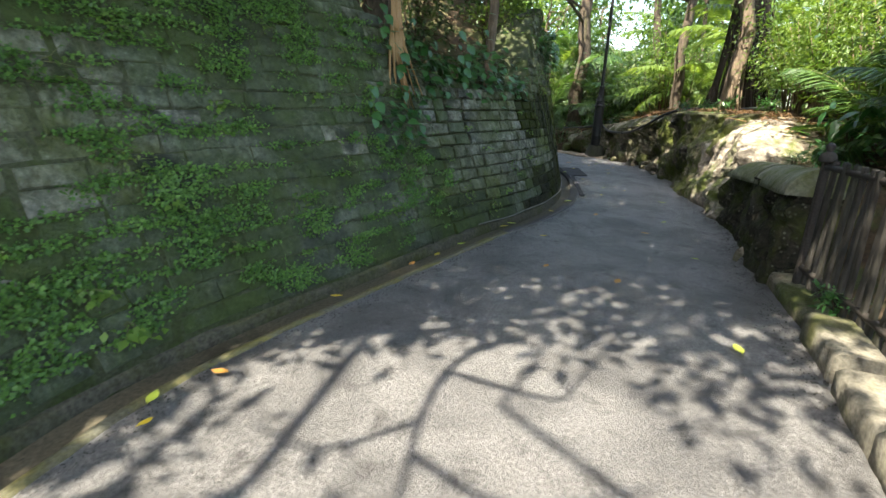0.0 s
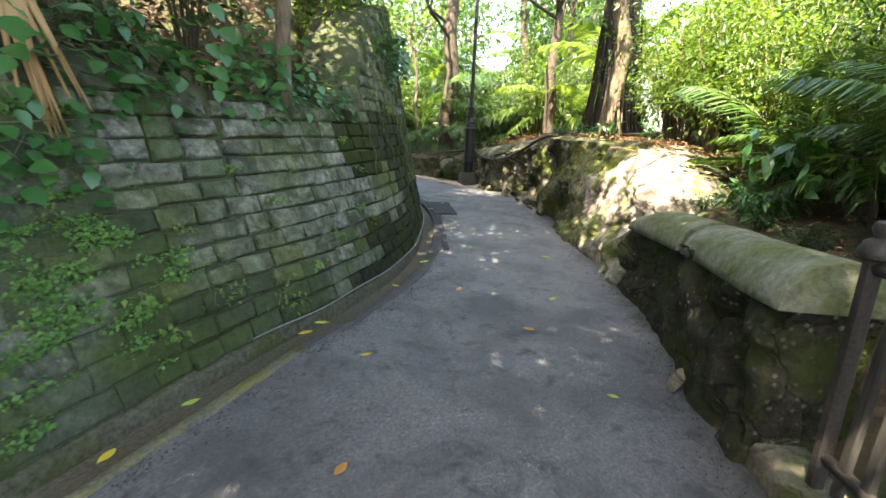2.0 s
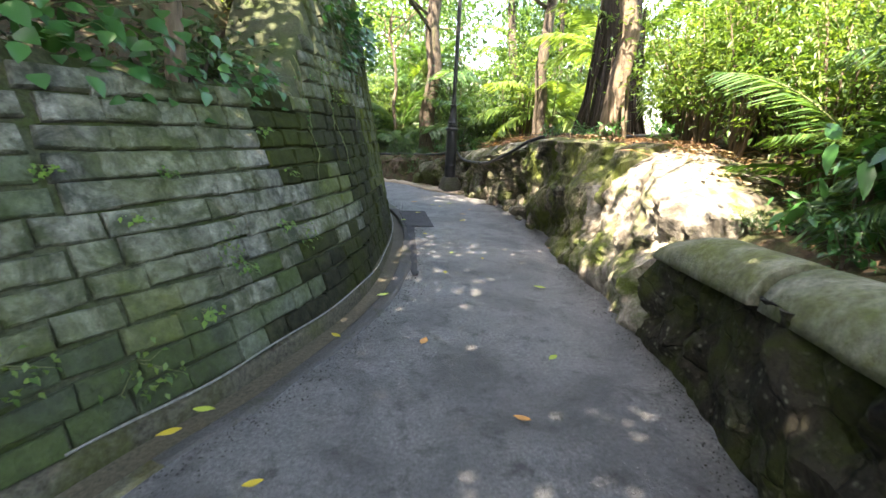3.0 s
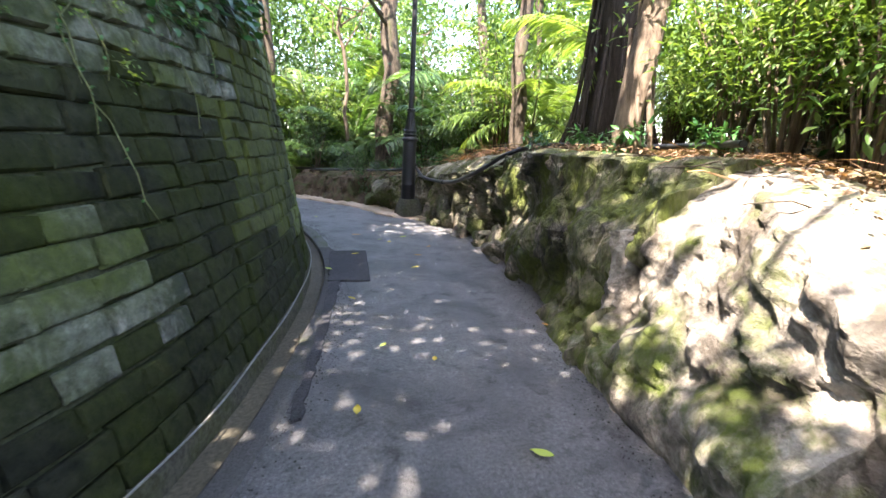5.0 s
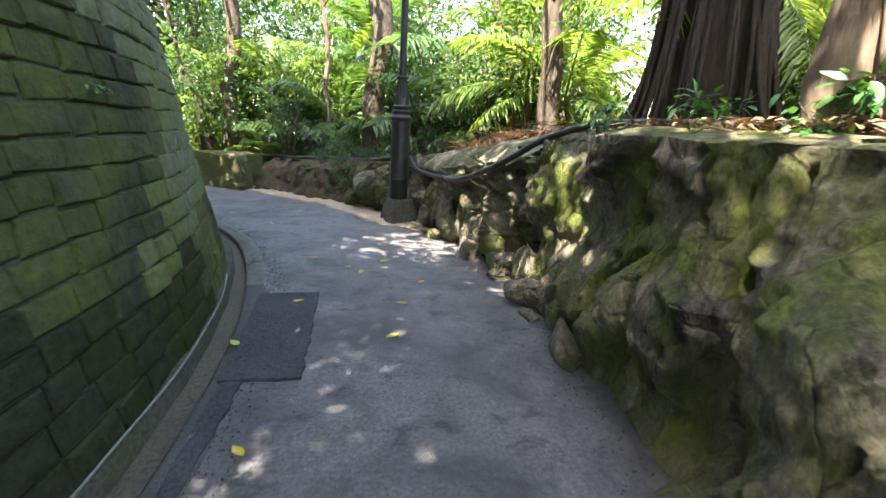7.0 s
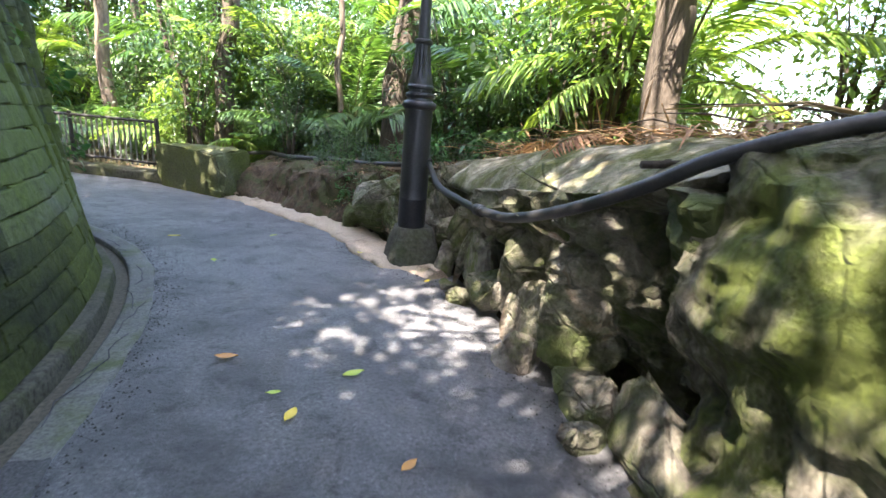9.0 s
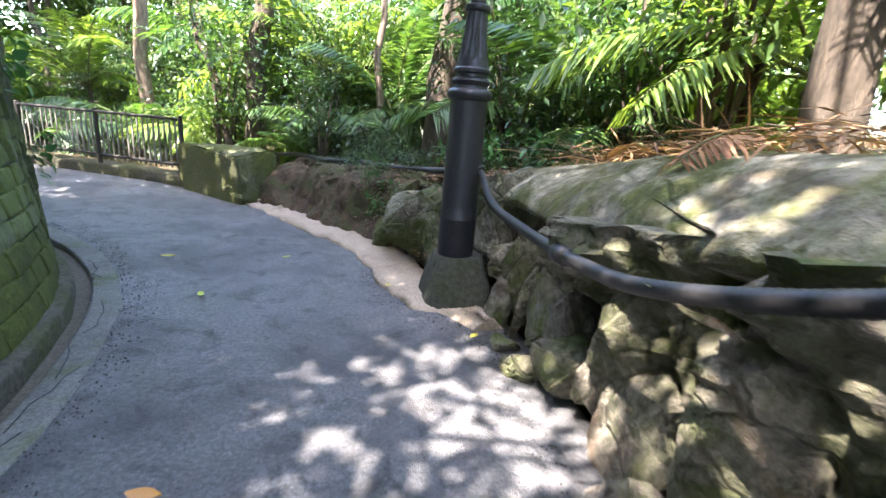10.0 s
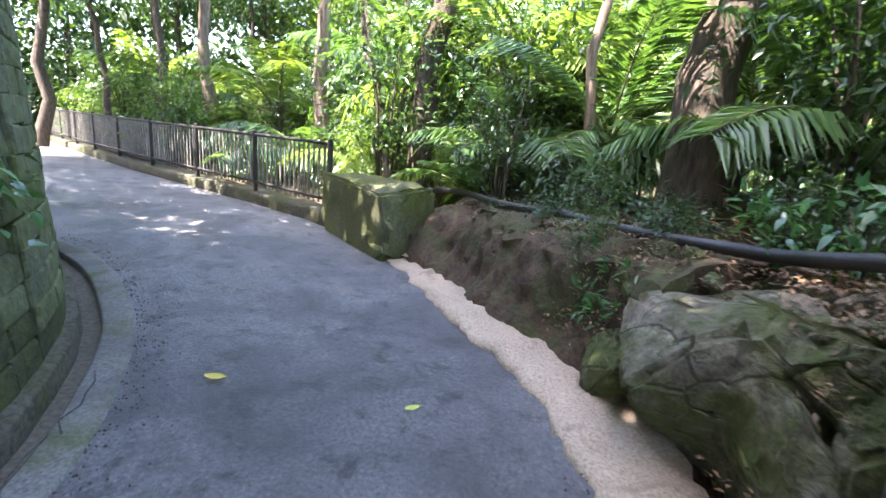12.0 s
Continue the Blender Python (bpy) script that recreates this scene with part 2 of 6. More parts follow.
M_FARBAR = surface("weathered_rail_bar", (0.06, 0.056, 0.046), (0.19, 0.18, 0.15), 4, 40, 0.8, 0.5, 0.005, moss=(0.08, 0.09, 0.035), moss_at=(0.5, 0.7))
M_RUBBER = surface("black_conduit", (0.008, 0.008, 0.009), (0.018, 0.017, 0.016), 6, 50, 0.5, 0.2, 0.003, spec=0.5)
M_STRAW = leaf_material("dry_frond", (0.36, 0.19, 0.085), (0.52, 0.31, 0.16), 0.15, 0.7)
M_DRYSTRAW = leaf_material("old_dry_frond", (0.17, 0.08, 0.04), (0.34, 0.18, 0.09), 0.1, 0.8)
M_CREEPER = leaf_material("creeper_leaf", (0.05, 0.12, 0.025), (0.15, 0.30, 0.06), 0.4, 0.5)
M_LITTER = leaf_material("dry_leaf", (0.10, 0.05, 0.025), (0.30, 0.17, 0.09), 0.12, 0.7)
M_YELLOW = leaf_material("yellow_leaf", (0.55, 0.38, 0.03), (0.70, 0.50, 0.06), 0.2, 0.5)
M_ORANGE = leaf_material("orange_leaf", (0.55, 0.20, 0.04), (0.62, 0.30, 0.08), 0.2, 0.5)
M_LIME = leaf_material("lime_leaf", (0.36, 0.45, 0.05), (0.50, 0.55, 0.10), 0.2, 0.5)
M_LEAF = leaf_material("forest_leaf", (0.034, 0.08, 0.024), (0.085, 0.15, 0.042), 0.42)
M_BRIGHT = leaf_material("young_leaf", (0.07, 0.14, 0.03), (0.16, 0.23, 0.055), 0.48)
M_DEEP = leaf_material("deep_leaf", (0.022, 0.06, 0.018), (0.05, 0.10, 0.03), 0.35, 0.35)
M_FERN = leaf_material("creeping_leaf", (0.07, 0.15, 0.022), (0.17, 0.28, 0.05), 0.35)
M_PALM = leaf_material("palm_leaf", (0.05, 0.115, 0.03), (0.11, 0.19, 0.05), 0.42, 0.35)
# Lighter copy of palm_leaf: sunlight is painted into its green.
M_LITPALM = leaf_material("palm_leaf_painted_sunlit", (0.12, 0.2, 0.04), (0.22, 0.3, 0.08), 0.5, 0.35)
M_GLOSSY = leaf_material("glossy_leaf", (0.03, 0.105, 0.03), (0.07, 0.185, 0.05), 0.3, 0.3)
M_STALK = surface("green_stalk", (0.07, 0.09, 0.03), (0.12, 0.13, 0.05), 5, 40, 0.7, 0.3, 0.004)


# ---- mesh helpers ----
def mesh_of(name, verts, faces, material, smooth=False):
    me = bpy.data.meshes.new(name)
    me.from_pydata([tuple(v) for v in verts], [], faces)
    me.materials.append(material)
    if smooth:
        me.polygons.foreach_set("use_smooth", [True] * len(me.polygons))
    me.update()
    return me


def part_of(name, me, parent, label=""):
    ob = new(name, me)
    ob.parent = parent
    return tagged(ob, label)


def bm_mesh(name, bm, material, smooth=False):
    me = bpy.data.meshes.new(name)
    bmesh.ops.recalc_face_normals(bm, faces=bm.faces)
    bm.to_mesh(me)
    bm.free()
    me.materials.append(material)
    if smooth:
        me.polygons.foreach_set("use_smooth", [True] * len(me.polygons))
    return me


def empty(name, at, label, category, group="", kind=""):
    ob = new(name)
    ob.empty_display_size = 0.1
    ob.location = at
    return tagged(ob, label, category, group, kind)


def loft_mesh(name, rows, material, closed=False, caps=False, smooth=True):
    """Quads between rows of equally many points."""
    n = len(rows[0])
    verts = [p for r in rows for p in r]
    faces = []
    for i in range(len(rows) - 1):
        for j in range(n if closed else n - 1):
            k = (j + 1) % n
            faces.append((i * n + j, i * n + k, (i + 1) * n + k, (i + 1) * n + j))
    if caps:
        faces.append(tuple(range(n)))
        faces.append(tuple(reversed(range((len(rows) - 1) * n, len(rows) * n))))
    me = mesh_of(name, verts, faces, material, smooth)
    bm = bmesh.new()
    bm.from_mesh(me)
    bmesh.ops.recalc_face_normals(bm, faces=bm.faces)
    bm.to_mesh(me)
    bm.free()
    if caps:
        for poly in me.polygons:
            if len(poly.vertices) > 4:
                poly.use_smooth = False
    return me


def tube_mesh(name, path, radii, material, sides=10, wob=0.0, seed=0.0, caps=True):
    rows = []
    path = [Vector(p) for p in path]
    up = Vector((0.31, 0.17, 0.93))
    for i, p in enumerate(path):
        d = (path[min(i + 1, len(path) - 1)] - path[max(i - 1, 0)]).normalized()
        u = d.cross(up)
        if u.length < 0.05:
            u = d.cross(Vector((1, 0, 0)))
        u.normalize()
        v = d.cross(u)
        row = []
        for k in range(sides):
            a = 2 * math.pi * k / sides
            r = radii[i] * (1 + wob * noise.noise(Vector((math.cos(a) * 1.3 + seed, math.sin(a) * 1.3, p.z * 1.1 + seed))))
            row.append(p + (u * math.cos(a) + v * math.sin(a)) * r)
        rows.append(row)
    return loft_mesh(name, rows, material, True, caps)


def lathe_mesh(name, prof, material, sides=24, flutes=None):
    rows = []
    for r, z in prof:
        row = []
        for k in range(sides):
            a = 2 * math.pi * k / sides
            rr = r
            if flutes and flutes[0] <= z <= flutes[1]:
                rr = r * (1 - 0.10 * (k % 2))
            row.append((rr * math.cos(a), rr * math.sin(a), z))
        rows.append(row)
    me = loft_mesh(name, rows, material, True, True)
    me.set_sharp_from_angle(angle=radians(40))
    return me


def spline(pts, per=8):
    """Catmull-Rom curve through points."""
    p = [np.array(q, float) for q in pts]
    p = [2 * p[0] - p[1]] + p + [2 * p[-1] - p[-2]]
    out = []
    for i in range(1, len(p) - 2):
        for k in range(per):
            t = k / per
            out.append(0.5 * (2 * p[i] + (p[i + 1] - p[i - 1]) * t + (2 * p[i - 1] - 5 * p[i] + 4 * p[i + 1] - p[i + 2]) * t * t
                              + (3 * p[i] - p[i - 1] - 3 * p[i + 1] + p[i + 2]) * t ** 3))
    out.append(p[-2])
    return np.array(out)


def even(curve, step):
    """The curve resampled at even steps: places, tangents, normals to the right of the way, lengths."""
    seg = np.linalg.norm(np.diff(curve, axis=0), axis=1)
    s = np.concatenate([[0], np.cumsum(seg)])
    q = np.linspace(0, s[-1], max(2, int(s[-1] / step) + 1))
    pos = np.stack([np.interp(q, s, curve[:, 0]), np.interp(q, s, curve[:, 1])], 1)
    tan = np.gradient(pos, axis=0)
    tan /= np.linalg.norm(tan, axis=1)[:, None]
    return pos, tan, np.stack([tan[:, 1], -tan[:, 0]], 1), q


def signed(curve, pts):
    """Distance of points to the curve, positive to the right of its way, and the index of the nearest place on it."""
    pos, tan, nor, _ = curve
    best = np.full(len(pts), 1e9)
    idx = np.zeros(len(pts), int)
    for i in range(len(pos)):
        d = ((pts - pos[i]) ** 2).sum(1)
        m = d < best
        best[m], idx[m] = d[m], i
    side = ((pts - pos[idx]) * nor[idx]).sum(1)
    return np.sqrt(best) * np.where(side >= 0, 1, -1), idx


def facets(p, scale, tilt=0.9):
    """Relief of broken stone: every cell is a plane of its own height and tilt."""
    q = Vector((p[0], p[1], p[2] * 0.6)) * scale
    c = noise.voronoi(q)[1][0]
    k = math.sin(c.x * 12.9 + c.y * 78.2 + c.z * 37.7) * 4375.85 % 1.0
    way = Vector((math.sin(k * 40), math.sin(k * 91 + 1), math.sin(k * 17 + 2)))
    return k - 0.5 + tilt * (q - c).dot(way)


def fbm(p, octaves=4):
    return noise.fractal(Vector(p), 0.9, 2.1, octaves, noise_basis="PERLIN_ORIGINAL")


# ---- plan ----
WALL_LINE = even(spline([(-3.0, -9), (-2.6, -4), (-2.25, 0), (-2.0, 1.7), (-1.75, 2.45), (-1.3, 3.2), (-0.6, 4.2), (0.44, 5.69), (1.0, 6.35), (1.62, 7.3), (2.02, 8.2), (2.36, 9.4),
                         (2.57, 10.4), (2.69, 11.5), (2.68, 12.6), (2.53, 13.8), (2.22, 14.8), (1.75, 15.6), (1.0, 16.35), (-0.3, 17.1), (-2.6, 17.6), (-6, 18.6), (-10, 20), (-14, 22)]), 0.1)
ROAD_LINE = even(spline([(0.6, -9), (0.9, -4), (1.25, 0), (1.83, 1.58), (2.34, 2.63), (2.72, 3.6), (3.0, 4.3), (3.32, 5.0), (3.62, 5.7), (3.95, 6.75), (4.2, 7.8), (4.42, 8.5), (4.7, 9.4), (4.98, 10.6),
                         (5.27, 11.5), (5.28, 12.4), (5.12, 13.2), (5.02, 14.2), (4.93, 14.72), (4.55, 15.0), (4.33, 15.4), (4.17, 16.0), (3.95, 16.5), (3.3, 17.25), (2.5, 18.3), (1.15, 19.45), (-0.4, 20.25),
                         (-2.2, 21.05), (-4.8, 22.2), (-8, 23.8), (-13, 26.5)]), 0.05)
BACK_LINE = even(spline([(3.85, 6.4), (4.2, 7.8), (4.42, 8.5), (4.7, 9.4), (4.98, 10.6), (5.25, 11.4), (5.3, 12.3), (5.2, 13.2), (5.12, 14.2), (5.12, 15.0), (5.1, 15.8), (4.85, 16.6), (4.0, 17.8)]), 0.035)
WALL_TOP = ([-12, 3.2, 4.4, 5.2, 6.0, 7.2, 7.7, 8.3, 9.2, 11, 15.5, 16.6, 18, 24], [3.3, 3.3, 3.1, 2.0, 1.75, 1.72, 1.85, 2.5, 3.1, 3.5, 3.4, 3.2, 2.8, 1.2])


def batter(y):
    return np.interp(y, [6.5, 8.3, 10, 11.5, 13, 14.5, 15.1, 15.9], [0.37, 0.28, 0.2, 0.17, 0.2, 0.26, 0.2, 0.06])


def wall_top(y):
    return np.interp(y, *WALL_TOP)


def plateau(y):
    return np.interp(y, [-10, 3.9, 4.6, 6.9, 7.4, 8.5, 10.5, 12, 14, 15.2, 16, 18.3, 19.4, 30], [0.15, 0.15, 0.78, 0.85, 1.15, 1.32, 1.38, 1.38, 1.28, 1.0, 0.78, 0.62, 0.25, 0.3])


def rise(y):
    """How far behind the road's edge the ground has climbed to the plateau."""
    return np.interp(y, [-10, 4, 5, 7, 8, 11, 14.5, 15.5, 18.5, 19.5], [0.35, 0.35, 0.7, 0.8, 1.2, 1.2, 1.3, 0.95, 0.9, 0.3])


def ground_height(pts):
    dr, ir = signed(ROAD_LINE, pts)
    dl, il = signed(WALL_LINE, pts)
    dl = -dl
    yr, yl = ROAD_LINE[0][ir, 1], WALL_LINE[0][il, 1]
    r0 = rise(yr)
    top = plateau(yr) - 0.06
    climb = np.interp(yr, [3, 6, 12, 18, 20, 22], [0.10, 0.16, 0.10, 0.06, 0.0, -0.01])
    zr = np.clip((dr - r0 * 0.55) / (r0 * 0.45), 0, 1) * (top + 0.1) - 0.1 + np.clip(dr - r0, 0, 7) * climb
    zr -= np.clip(dr - 9, 0, 40) * 0.03
    wt = wall_top(yl) - 0.08
    zl = np.minimum(wt, 2.9 * (dl - 0.62)) + np.clip(dl - 0.62 - wt / 2.9, 0, 9) * np.interp(yl, [12, 17], [0.5, 0.12])
    z = np.where(dl > 0.3, np.maximum(zl, -0.1), np.where(dr > 0, zr, -0.1))
    return z


def stand(x, y):
    return float(ground_height(np.array([[x, y]]))[0])


# ---- ground, road, gutter ----
def build_ground():
    far = [45, 60, 90, 150, 300, 600]
    xs = np.concatenate([[-v for v in reversed(far)], [-30, -22], np.arange(-16, 18.1, 0.3), [22, 28, 36], far])
    ys = np.concatenate([[-v for v in reversed(far)], [-30, -20], np.arange(-11, 34.1, 0.3), [38], far])
    gx, gy = np.meshgrid(xs, ys)
    pts = np.stack([gx.ravel(), gy.ravel()], 1)
    z = ground_height(pts)
    z = z + np.array([0.09 * fbm((p[0] * 0.7, p[1] * 0.7, 3.0)) if h > 0.05 else 0 for p, h in zip(pts, z)])
    n = len(xs)
    faces = [(j * n + i, j * n + i + 1, (j + 1) * n + i + 1, (j + 1) * n + i) for j in range(len(ys) - 1) for i in range(n - 1)]
    me = mesh_of("ground", np.column_stack([pts, z]), faces, M_SOIL, True)
    tagged(new("ground", me), "brown forest soil strewn with dry leaves", "ground", kind="structure")


build_ground()


def road_z(y):
    return np.interp(y, [-20, 16, 19.5, 30], [0, 0, 0.08, 0.25])


def across(line_a, line_b, n, name, material, z_of, lift=0.0):
    """A strip between two lines cut at the same shares of their length."""
    rows = []
    for a, b in zip(line_a, line_b):
        rows.append([(a[0] + (b[0] - a[0]) * k / n, a[1] + (b[1] - a[1]) * k / n, z_of(a, b, k / n) + lift) for k in range(n + 1)])
    return loft_mesh(name, rows, material)


def pair_lines():
    """Road edges matched place by place: for each place on the right edge the nearest one on the gutter's edge."""
    rp, lp = ROAD_LINE[0], WALL_LINE[0] + WALL_LINE[2] * GUTTER
    right, left = [], []
    last = 0
    for p in rp:
        i = last + int(np.argmin(((lp[last:last + 60] - p) ** 2).sum(1)))
        last = i
        right.append(p)
        left.append(lp[i])
    return left, right


GUTTER = 0.33


def road_height(a, b, k):
    y = a[1] + (b[1] - a[1]) * k
    x = a[0] + (b[0] - a[0]) * k
    return float(road_z(y)) + 0.02 * math.sin(k * math.pi) + 0.006 * fbm((x * 1.3, y * 1.3, 0))


left_edge, right_edge = pair_lines()
right_out = [r + n * 0.25 for r, n in zip(right_edge, ROAD_LINE[2])]
left_in = [l - 0.05 * (r - l) / np.linalg.norm(r - l) for l, r in zip(left_edge, right_edge)]
tagged(new("road", across(left_in, right_out, 16, "road", M_ASPHALT, road_height)), "grey worn asphalt footpath curving between wall and rocks", "road", kind="structure")


def build_gutter():
    pos, tan, nor, s = WALL_LINE
    ledge, channel, apron = [], [], {False: [], True: []}
    for p, n in zip(pos, nor):
        y = p[1]
        z = float(road_z(y))
        wob = 0.012 * fbm((p[0] * 3, p[1] * 3, 7))
        w = float(np.interp(y, [4, 9, 13, 15], [0.20, 0.12, 0.10, 0.10]))
        lip = float(np.interp(y, [3, 8], [0.03, 0.06])) + wob
        b = float(np.interp(y, [11.8, 13.2], [0.0, 0.045]))
        cut = lambda d, h: (p[0] + n[0] * d, p[1] + n[1] * d, z + h)
        ledge.append([cut(-0.15, lip + 0.02), cut(0.008 + b + wob, lip), cut(0.02 + b + wob, lip - 0.014), cut(0.03 + b + wob, -0.07)])
        channel.append([cut(0.03, -0.055), cut(0.07 + w * 0.5, -0.05), cut(0.09 + w, -0.04)])
        strip = [cut(0.07 + w, -0.075), cut(0.075 + w, 0.006), cut(0.09 + w + wob, 0.014), cut(GUTTER - 0.03, 0.012 + wob * 0.5), cut(GUTTER + 0.01 + wob * 2, 0.016), cut(GUTTER + 0.03 + wob * 2, -0.03)]
        if y < 12.45 or p[0] < -3:
            apron[False].append(strip)
        if y > 12.35:
            apron[True].append(strip)
    tagged(new("wall_foot", loft_mesh("wall_foot", ledge, M_FOOT)), "stained concrete ledge along the foot of the wall", "ledge", kind="structure")
    tagged(new("gutter_channel", loft_mesh("gutter_channel", channel, M_CHANNEL)), "dark silted gutter channel", "gutter", kind="structure")
    dark = [r for r in apron[False] if 5.6 < r[0][1] < 12.6]
    old = [r for r in apron[False] if r[0][1] < 5.75]
    tagged(new("gutter_edge", loft_mesh("gutter_edge", dark, M_TAR)), "dark worn edge of the gutter", "gutter", kind="structure")
    tagged(new("gutter_edge", loft_mesh("gutter_edge", old, M_EDGE)), "yellowish mossy edge of the gutter", "gutter", kind="structure")
    tagged(new("gutter_apron", loft_mesh("gutter_apron", apron[True], M_CONCRETE)), "cracked mossy concrete gutter edge", "gutter", kind="structure")


build_gutter()


def slab_on_road(name, corners, material, label, category, z=0.024, rag=0.02):
    pts = []
    c = [Vector((*q, 0)) for q in corners]
    for i in range(len(c)):
        a, b = c[i], c[(i + 1) % len(c)]
        for k in range(12):
            q = a.lerp(b, k / 12)
            q += Vector((noise.noise(q * 9) * rag, noise.noise(q * 9 + Vector((5, 5, 5))) * rag, 0))
            pts.append(q)
    n = len(pts)
    verts = [(p.x, p.y, z) for p in pts] + [(p.x, p.y, z - 0.03) for p in pts]
    faces = [tuple(range(n))] + [(i, i + n, (i + 1) % n + n, (i + 1) % n) for i in range(n)]
    return tagged(new(name, mesh_of(name, verts, faces, material)), label, category, kind="structure")


def ragged(corners, size, seed):
    """The outline with a broken edge between its corners."""
    r = random.Random(seed)
    out = []
    for a, b in zip(corners, corners[1:] + corners[:1]):
        for k in range(12):
            u = k / 12
            out.append((a[0] + (b[0] - a[0]) * u + r.gauss(0, size), a[1] + (b[1] - a[1]) * u + r.gauss(0, size)))
    return out


slab_on_road("asphalt_patch", ragged([(3.0, 12.15), (3.47, 12.1), (3.3, 10.7), (2.86, 10.74)], 0.004, 3), M_PATCH, "fresh black asphalt repair patch in the road", "road patch", 0.028)
slab_on_road("asphalt_seam", [(2.93, 10.85), (2.98, 10.72), (2.72, 9.3), (2.5, 8.2), (2.44, 8.2), (2.64, 9.3), (2.87, 10.72)], M_PATCH, "black tar seam along the gutter", "road patch", 0.024, 0.03)


def gutter_cracks():
    """Branching cracks in the concrete edge of the gutter."""
    r = random.Random(4)
    pos, tan, nor, s = WALL_LINE
    for k in range(7):
        i = int(np.argmin(np.abs(pos[:, 1] - (12.6 + 0.45 * k)) + 9 * (pos[:, 0] < 0)))
        d = 0.19 + r.uniform(0, 0.06)
        rows = []
        for m in range(6):
            q = pos[min(i + m, len(pos) - 1)] + nor[min(i + m, len(pos) - 1)] * d
            w = 0.002 + 0.003 * r.random()
            n = nor[i]
            z = 0.021 + float(road_z(q[1]))
            rows.append([(q[0] - n[0] * w, q[1] - n[1] * w, z - 0.004), (q[0], q[1], z), (q[0] + n[0] * w, q[1] + n[1] * w, z - 0.004)])
            d = min(0.31, max(0.17, d + r.uniform(-0.05, 0.05)))
        tagged(new("crack", loft_mesh("crack", rows, M_PATCH)), "dark crack in the concrete gutter edge", "crack", "cracks in the gutter edge", "structure")


gutter_cracks()


# ---- retaining wall ----
def wall_point(i, z, out=0.0):
    pos, tan, nor, s = WALL_LINE
    d = -float(batter(pos[i, 1])) * z + out
    return Vector((pos[i, 0] + nor[i, 0] * d, pos[i, 1] + nor[i, 1] * d, z))


def build_wall():
    pos, tan, nor, s = WALL_LINE
    rows = []
    for i in range(0, len(pos), 2):
        h = float(wall_top(pos[i, 1])) + 0.03 * math.sin(i * 0.37)
        face = [wall_point(i, z, float(np.interp(pos[i, 1], [3.0, 4.8, 5.6, 8.5, 10], [-0.002, -0.004, -0.03, -0.026, -0.01])) + 0.008 * fbm((pos[i, 0] * 4, pos[i, 1] * 4, z * 4))) for z in np.linspace(-0.1, h, 14)]
        back = [wall_point(i, h, -0.3), wall_point(i, h, -0.68), wall_point(i, -0.1, -0.8)]
        rows.append(face + back)
    wall = tagged(new("wall_left", loft_mesh("wall_left", rows, M_JOINT, True, True)), "tall battered retaining wall of mossy grey stone blocks", "wall", kind="structure")
    return wall


wall_left = build_wall()


# ---- right-hand side: kerb, fence, round-topped wall, rocks ----
def edge_at(y, line):
    """Index on a line at a given y."""
    return int(np.argmin(np.abs(line[0][:, 1] - y)))


def side_loft(name, y0, y1, profile, material, rough=0.0, scale=2.0, step=1, smooth=True, octaves=5, line=ROAD_LINE, craggy=0.0, fine=1, slits=0.7):
    """A body along the road's edge: profile(y) gives points (distance behind the edge, height)."""
    pos, tan, nor, s = line
    places, push, which = [], [], list(range(edge_at(y0, line), edge_at(y1, line) + 1, step))
    for i in which:
        prof = np.array(profile(float(pos[i, 1])))
        if fine > 1:
            k = np.linspace(0, len(prof) - 1, (len(prof) - 1) * fine + 1)
            prof = np.stack([np.interp(k, range(len(prof)), prof[:, 0]), np.interp(k, range(len(prof)), prof[:, 1])], 1)
        places.append([Vector((pos[i, 0] + nor[i, 0] * d, pos[i, 1] + nor[i, 1] * d, z)) for d, z in prof])
        push.append([])
        for q in places[-1]:
            k = rough * fbm(q * scale, octaves)
            if craggy:
                k += craggy * (facets(q, scale * 0.95) + 0.3 * facets(q, scale * 2.6) + 0.14 * facets(q, scale * 6.5))
                if q.z < 0.3:
                    k *= 0.4 + 0.6 * max(0.0, q.z) / 0.3
            push[-1].append(k)
    push = np.array(push)
    if craggy:
        push[1:-1, 1:-1] = (2 * push[1:-1, 1:-1] + push[:-2, 1:-1] + push[2:, 1:-1] + push[1:-1, :-2] + push[1:-1, 2:]) / 6
        for a, line_of in enumerate(places):
            for b, q in enumerate(line_of):
                slit = max(0.0, 1 - abs(fbm((q.x * 1.5, q.y * 1.5, q.z * 0.45 + 3), 3)) / 0.07)
                push[a, b] += (0.35 * craggy * fbm(q * 6.5, 4) - slits * craggy * slit) * (0.5 if q.z < 0.15 else 1)
    rows = []
    for i, line_of, ks in zip(which, places, push):
        rows.append([q + Vector((-nor[i, 0] * k, -nor[i, 1] * k, 0.6 * rough * fbm(q * scale + Vector((9, 3, 1)), octaves) if rough else 0)) for q, k in zip(line_of, ks)])
    me = loft_mesh(name, rows, material, True, True, smooth)
    if craggy:
        me.set_sharp_from_angle(angle=radians(38))
    return me


